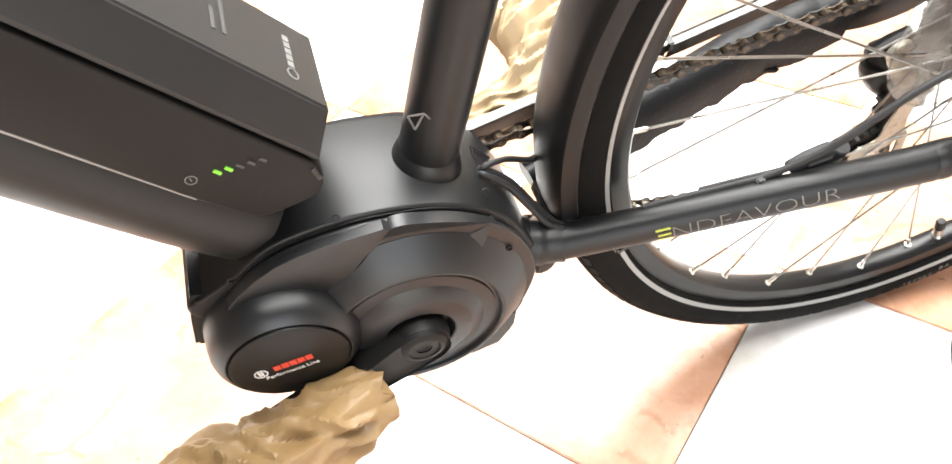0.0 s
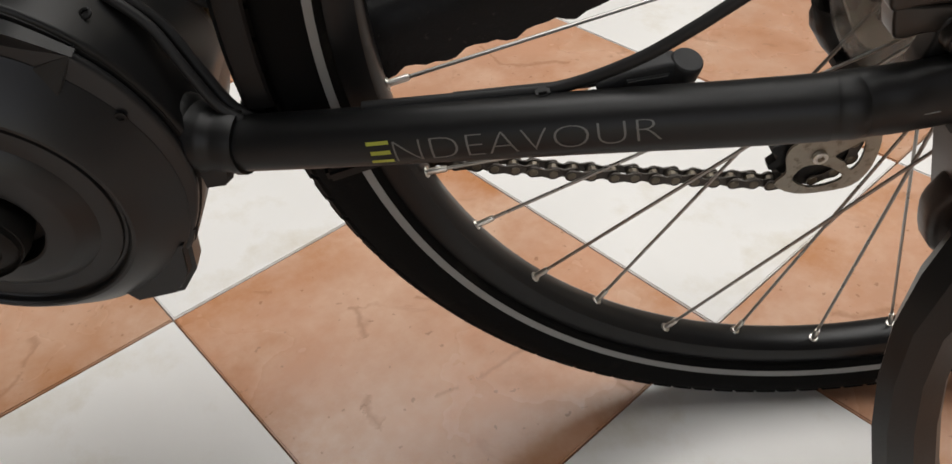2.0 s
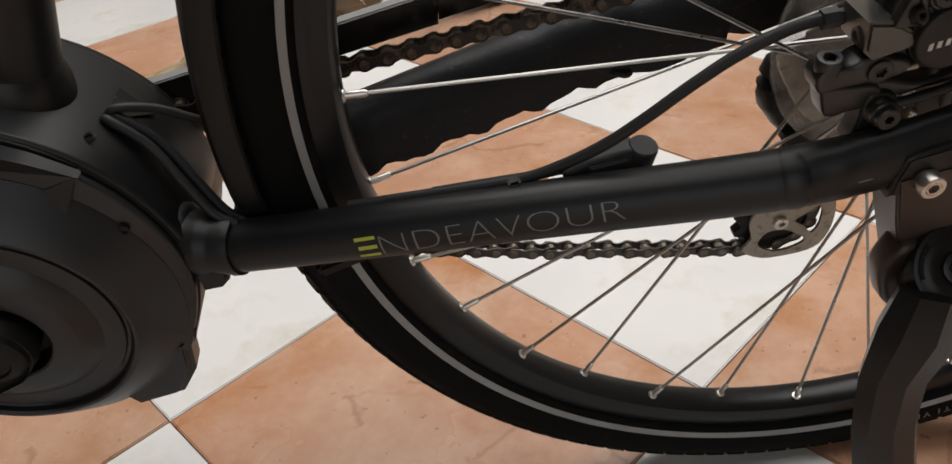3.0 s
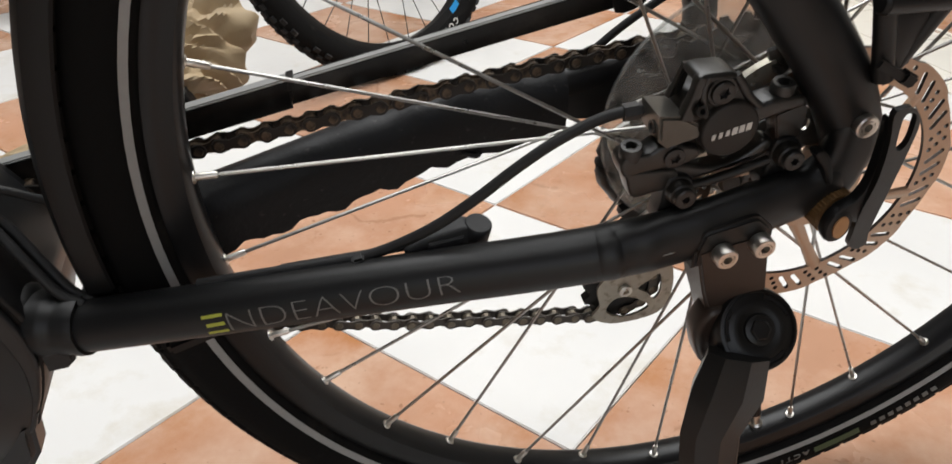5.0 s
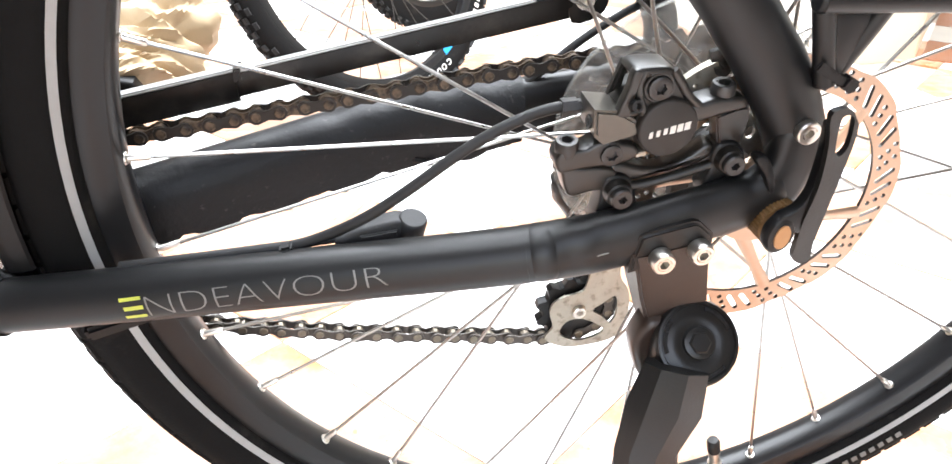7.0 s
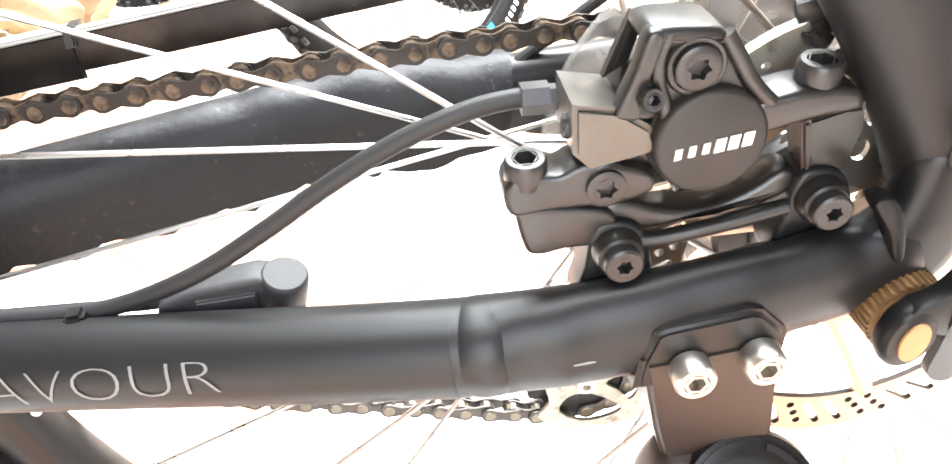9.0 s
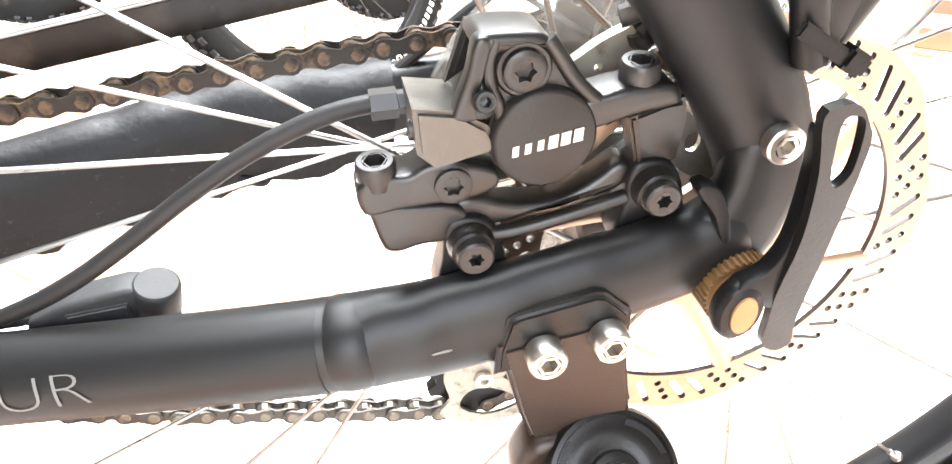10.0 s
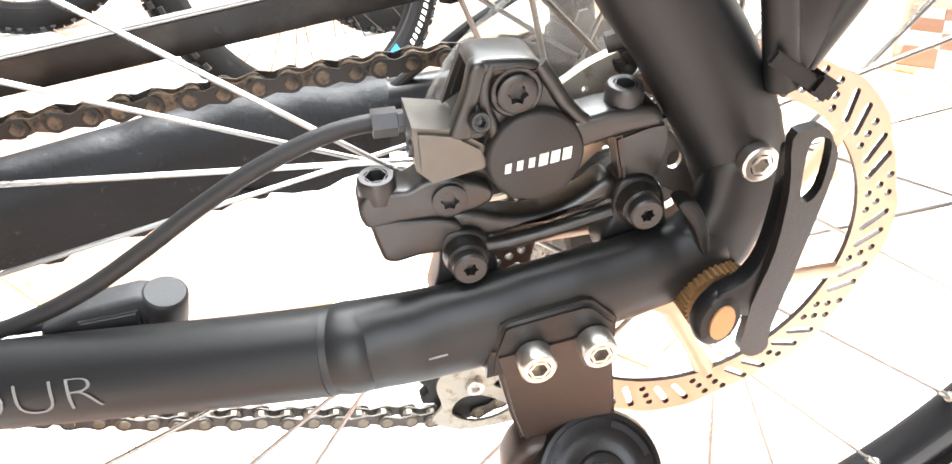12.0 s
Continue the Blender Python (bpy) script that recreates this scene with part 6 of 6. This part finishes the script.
def spare_wheel(name, x, y, turn, label, tyre_r=0.030, size=1.0, spoke_start=4.0, blue=True, word="COUGAR", lean=0.0, high=1.0):
    """A standing wheel with a knobbly tyre, rim, spokes and hub."""
    def out(r):
        return 0.2905 + (r - 0.2905) * high

    w = thing(name, pose(x, y, out(0.3575) * size * math.cos(radians(lean)), lean, 0, turn) @ Matrix.Scale(size, 4), label, "wheel", "wheels of parked bicycles")
    t = tyre_r
    prof = [(0.2905, -0.0125), (0.2945, -0.0170), (0.3050, -0.0225), (0.3180, -0.0262), (0.3290, -0.0265), (0.3400, -0.0235), (0.3480, -0.0160), (0.3515, -0.006)]
    prof = [(out(r) if r > 0.2945 else r, h * t / 0.0265) for r, h in prof]
    ty = part("tyre", lathe(prof + [(r, -h) for r, h in prof[::-1]], (0, 0, 0), 120, closed=True), RUBBER, w, "black knobbly tyre with pale sidewall print")
    kb = bmesh.new()
    for k in range(76):
        for row, (r, h, wide, long, tilt) in enumerate(((0.3535, 0.0, 0.011, 0.013, 0), (0.3515, -0.011, 0.009, 0.013, 14), (0.3515, 0.011, 0.009, 0.013, -14), (0.3430, -0.0225, 0.0085, 0.014, 46), (0.3430, 0.0225, 0.0085, 0.014, -46))):
            if row > 2 and k % 3 == 2:
                continue
            a = 360 * (k + (0.5 if row in (1, 2) else 0)) / 76
            m = pose(0, 0, 0, 0, -a, 0) @ pose(out(r), h * t / 0.0265, 0, 0, 0, -tilt)
            v = [kb.verts.new(m @ Vector((dx, dy, dz))) for dx, f in ((-0.003, 1.0), (0.0034, 0.86)) for dy, dz in ((-wide / 2 * f, -long / 2 * f), (wide / 2 * f, -long / 2 * f), (wide / 2 * f, long / 2 * f), (-wide / 2 * f, long / 2 * f))]
            for q in ((4, 5, 6, 7), (0, 1, 5, 4), (1, 2, 6, 5), (2, 3, 7, 6), (3, 0, 4, 7)):
                kb.faces.new([v[i] for i in q])
    tagged(part("knobbly_tread", kb, KNOB, ty, smooth=False), kind="stuff")
    ri = part("rim", lathe([(0.2930, -0.0125), (0.2900, -0.0130), (0.2830, -0.0122), (0.2760, -0.0085), (0.2745, 0.0), (0.2760, 0.0085), (0.2830, 0.0122), (0.2900, 0.0130), (0.2930, 0.0125)], (0, 0, 0), 96, closed=True), RIM, w, "black rim")
    hb = part("hub", lathe([(0.0001, -0.050), (0.009, -0.050), (0.010, -0.034), (0.026, -0.030), (0.026, -0.026), (0.013, -0.022), (0.013, 0.022), (0.026, 0.026), (0.026, 0.030), (0.010, 0.034), (0.009, 0.050), (0.0001, 0.050)], (0, 0, 0), 32), CAST, w, "black hub")
    first = None
    for k in range(32):
        a, side, s = radians(spoke_start + 11.25 * k), (-1, 1)[k % 2], (1, -1)[(k // 2) % 2]
        p = Vector((0.276 * math.cos(a), 0, 0.276 * math.sin(a)))
        b = a + s * radians(66)
        q = Vector((0.024 * math.cos(b), side * 0.028, 0.024 * math.sin(b)))
        part("spoke", tube([p, q], 0.0010, 6), DARKBOLT, ri)
    if word:
        arc_text(word, 0.2985, -61.5, 3.5, 0.0185, -t * 0.97 - 0.0001, WHITE_PRINT, ty, "white sidewall letter")
    bar = None
    for k in range(10):
        m = pose(0, 0, 0, 0, 48.5 - 2.75 * k, 0) @ pose(0.3050, -t * 0.985 - 0.0001, 0)
        if bar is None:
            bar = part("maker_mark", block((0.012, 0.0006, 0.0085), None, 0), WHITE_PRINT, ty, "white bar", smooth=False)
            bar.matrix_local = m
        else:
            share("maker_mark", bar, m, ty)
    if blue:
        mk = bmesh.new()
        for k in range(5):
            block((0.014, 0.0008, 0.0062), pose(0, 0, 0, 0, 54.6 + 1.15 * k, 0) @ pose(0.2865, -0.0131, 0, 0, 0, 0), 0, mk)
        part("rim_sticker", mk, BLUE_PRINT, ri, "bright blue rim sticker", smooth=False)
    return w


spare_wheel("bicycle_wheel", -0.0934, 1.1952, 35.97, "black mountain bike wheel with knobbly tyre and blue rim sticker", 0.022, 0.9802, lean=-15.6, high=0.765)
spare_wheel("bicycle_wheel", 0.140, 1.872, 39.6, "black bicycle wheel parked behind another on the tiles", 0.024, 0.99, 9.0, False, "")
far_wheel = spare_wheel("bicycle_wheel", -0.755, 1.900, 39.6, "black bicycle wheel with a small side foot on the tiles", 0.023, 0.98, 2.0, False, "")
part("axle_foot", tube([(0.02, -0.060, -0.27), (0.05, -0.065, -0.290), (0.075, -0.065, -0.300)], [0.007, 0.009, 0.008], 10), PLASTIC, far_wheel)

# ---- white border strip in the floor, the tiles beyond it, and the white pier ----
SX = 1.030
border = part("floor_border", block((2.02, 2.5, 0.02), pose(SX + 0.89, 1.00, -0.0110), 0), GROUT, smooth=False)
tagged(border, "white border tiles with brown and grey tiles beyond", "floor", kind="structure")
for k in range(9):
    part("border_tile", block((0.078, 0.2485, 0.008), pose(0.9505, -0.10 + 0.250 * k, 0.0005), 0.0012), STEP_WHITE, border)
    part("border_tile", block((0.166, 0.2485, 0.008), pose(1.0745, -0.10 + 0.250 * k, 0.0005), 0.0012), STEP_WHITE, border)
    part("edge_tile", block((0.020, 0.2485, 0.010), pose(SX + 0.1395, -0.02 + 0.250 * k, 0.0025), 0.004), STEP_WHITE, border)
ca, sa = math.cos(radians(39.76)), math.sin(radians(39.76))
for i in range(-4, 3):
    for j in range(-3, 5):
        cx = 1.390 + TILE * ((i - 0.5) * ca + (j + 0.5) * sa)
        cy = 1.308 + TILE * ((i - 0.5) * sa - (j + 0.5) * ca)
        if cx < SX + 0.28 or cx > 2.7 or cy < 0.0 or cy > 2.0:
            continue
        part("inner_tile", block((TILE - 0.002, TILE - 0.002, 0.008), pose(cx, cy, 0.0000, 0, 0, 39.76), 0.0012), CERAMIC_O if (i + j) % 2 == 0 else CERAMIC_W, border)
# narrow brown and grey tiles along the pier
ba = Vector((math.cos(radians(47)), math.sin(radians(47)), 0))
bb = Vector((ba.y, -ba.x, 0))
for i in range(4):
    for j in range(3):
        c = Vector((1.405, 1.395, 0.0045)) + ba * 0.270 * (i + 0.5) + bb * 0.092 * (j + 0.5)
        part("narrow_tile", block((0.2680, 0.0900, 0.006), pose(*c, 0, 0, 47), 0.0012), STEP_BROWN if (i + j) % 2 == 0 else STEP_GREY, border)


def pier(outline, z0, z1):
    bm = bmesh.new()
    low = [bm.verts.new((x, y, z0)) for x, y in outline]
    f = bm.faces.new(low)
    got = bmesh.ops.extrude_face_region(bm, geom=[f])
    bmesh.ops.translate(bm, verts=[v for v in got["geom"] if isinstance(v, bmesh.types.BMVert)], vec=(0, 0, z1 - z0))
    bmesh.ops.bevel(bm, geom=[e for e in bm.edges if abs(e.verts[0].co.z - e.verts[1].co.z) > 0.01], offset=0.008, segments=3, affect="EDGES")
    return bm


pier_out = [(0.985, 1.500), (1.058, 1.400), (1.215, 1.375), (1.395, 1.405), (2.05, 2.11), (1.40, 2.30)]
pr = part("wall_pier", pier(pier_out, 0.0, 2.99), CREAM, angle=30)
tagged(pr, "pier toned cream for its shaded faces, with a white moulded ornament panel", "wall", kind="structure")
fa, fb = Vector((0.985, 1.500, 0)), Vector((1.058, 1.400, 0))
for face in ((fa, fb), (fb, Vector((1.165, 1.383, 0)))):
    d = (face[1] - face[0])
    out = Vector((d.y, -d.x, 0)).normalized()
    out = out if out.y < 0 else -out
    L = d.length
    d = d.normalized()
    # Thin white panel added so the pier's lit face stands out from the cream.
    part("ornament_panel", block((L * 0.98, 0.010, 2.6), Matrix.Translation((face[0] + face[1]) / 2 + out * 0.0035 + Vector((0, 0, 1.302))) @ pose(0, 0, 0, 0, 0, math.degrees(math.atan2(d.y, d.x))), 0.001), PLASTER, pr, "white panel added for the lit face of the pier")
    for s0 in (0.10, 0.90):
        p = face[0] + d * L * s0 + out * 0.010
        part("moulding", tube([p + Vector((0, 0, 0.10)), p + Vector((0, 0, 1.2))], 0.006, 10, up=(1, 0, 0)), PLASTER, pr)
    for k in range(9):
        zc = 0.125 + 0.062 * k
        c = face[0] + d * L * (0.5 + 0.16 * (-1) ** k) + out * 0.009 + Vector((0, 0, zc))
        turn = [c + d * (0.010 + 0.0036 * q) * math.cos(0.75 * q) * (-1) ** k + Vector((0, 0, (0.010 + 0.0036 * q) * math.sin(0.75 * q))) for q in range(9)]
        part("scroll_ornament", tube(turn, [0.0055 - 0.0003 * q for q in range(9)], 8, up=(out.x, out.y, 0.1)), PLASTER, pr)

# ---- floor tiles, one by one ----
def tile_mesh(name, mat):
    h = TILE / 2 - 0.0007
    bm = block((2 * h, 2 * h, 0.008), None, 0)
    top = [e for e in bm.edges if all(v.co.z > 0 for v in e.verts)]
    bmesh.ops.bevel(bm, geom=top, offset=0.0012, segments=2, affect="EDGES")
    ob = part(name, bm, mat, floor)
    return ob


_first = {}
for i in range(-9, 14):
    for j in range(-14, 9):
        c = Vector((TX, TY, 0)) + TILE * ((i + 0.5) * Vector((math.cos(radians(TURN)), math.sin(radians(TURN)), 0)) + (j + 0.5) * Vector((math.sin(radians(TURN)), -math.cos(radians(TURN)), 0)))
        if not (-2.2 < c.x < 2.9 and -0.75 < c.y < 4.2):
            continue
        if c.x > 1.22 and -0.05 < c.y < 2.1:        # under the raised step
            continue
        kind = (i + j) % 2
        m = pose(c.x, c.y, -0.002 + 0.0003 * math.sin(7 * i + 3 * j), 0, 0, TURN + 90 * ((i * 3 + j) % 4))
        if kind not in _first:
            _first[kind] = tile_mesh("floor_tile", CERAMIC_W if kind else CERAMIC_O)
            _first[kind].matrix_local = m
        else:
            share("floor_tile", _first[kind], m, floor)

# the rest of the floor, out of the camera's reach, as one mesh a colour
for kind in (0, 1):
    bm = bmesh.new()
    for i in range(-16, 24):
        for j in range(-24, 16):
            if (i + j) % 2 != kind:
                continue
            c = Vector((TX, TY, 0)) + TILE * ((i + 0.5) * Vector((math.cos(radians(TURN)), math.sin(radians(TURN)), 0)) + (j + 0.5) * Vector((math.sin(radians(TURN)), -math.cos(radians(TURN)), 0)))
            if (-2.2 < c.x < 2.9 and -0.75 < c.y < 4.2) or not (-3.0 < c.x < 3.4 and -2.3 < c.y < 4.3):
                continue
            block((TILE - 0.0014, TILE - 0.0014, 0.008), pose(c.x, c.y, -0.002, 0, 0, TURN), 0, bm)
    tagged(part("outer_tiles", bm, CERAMIC_W if kind else CERAMIC_O, floor, smooth=False), kind="stuff")
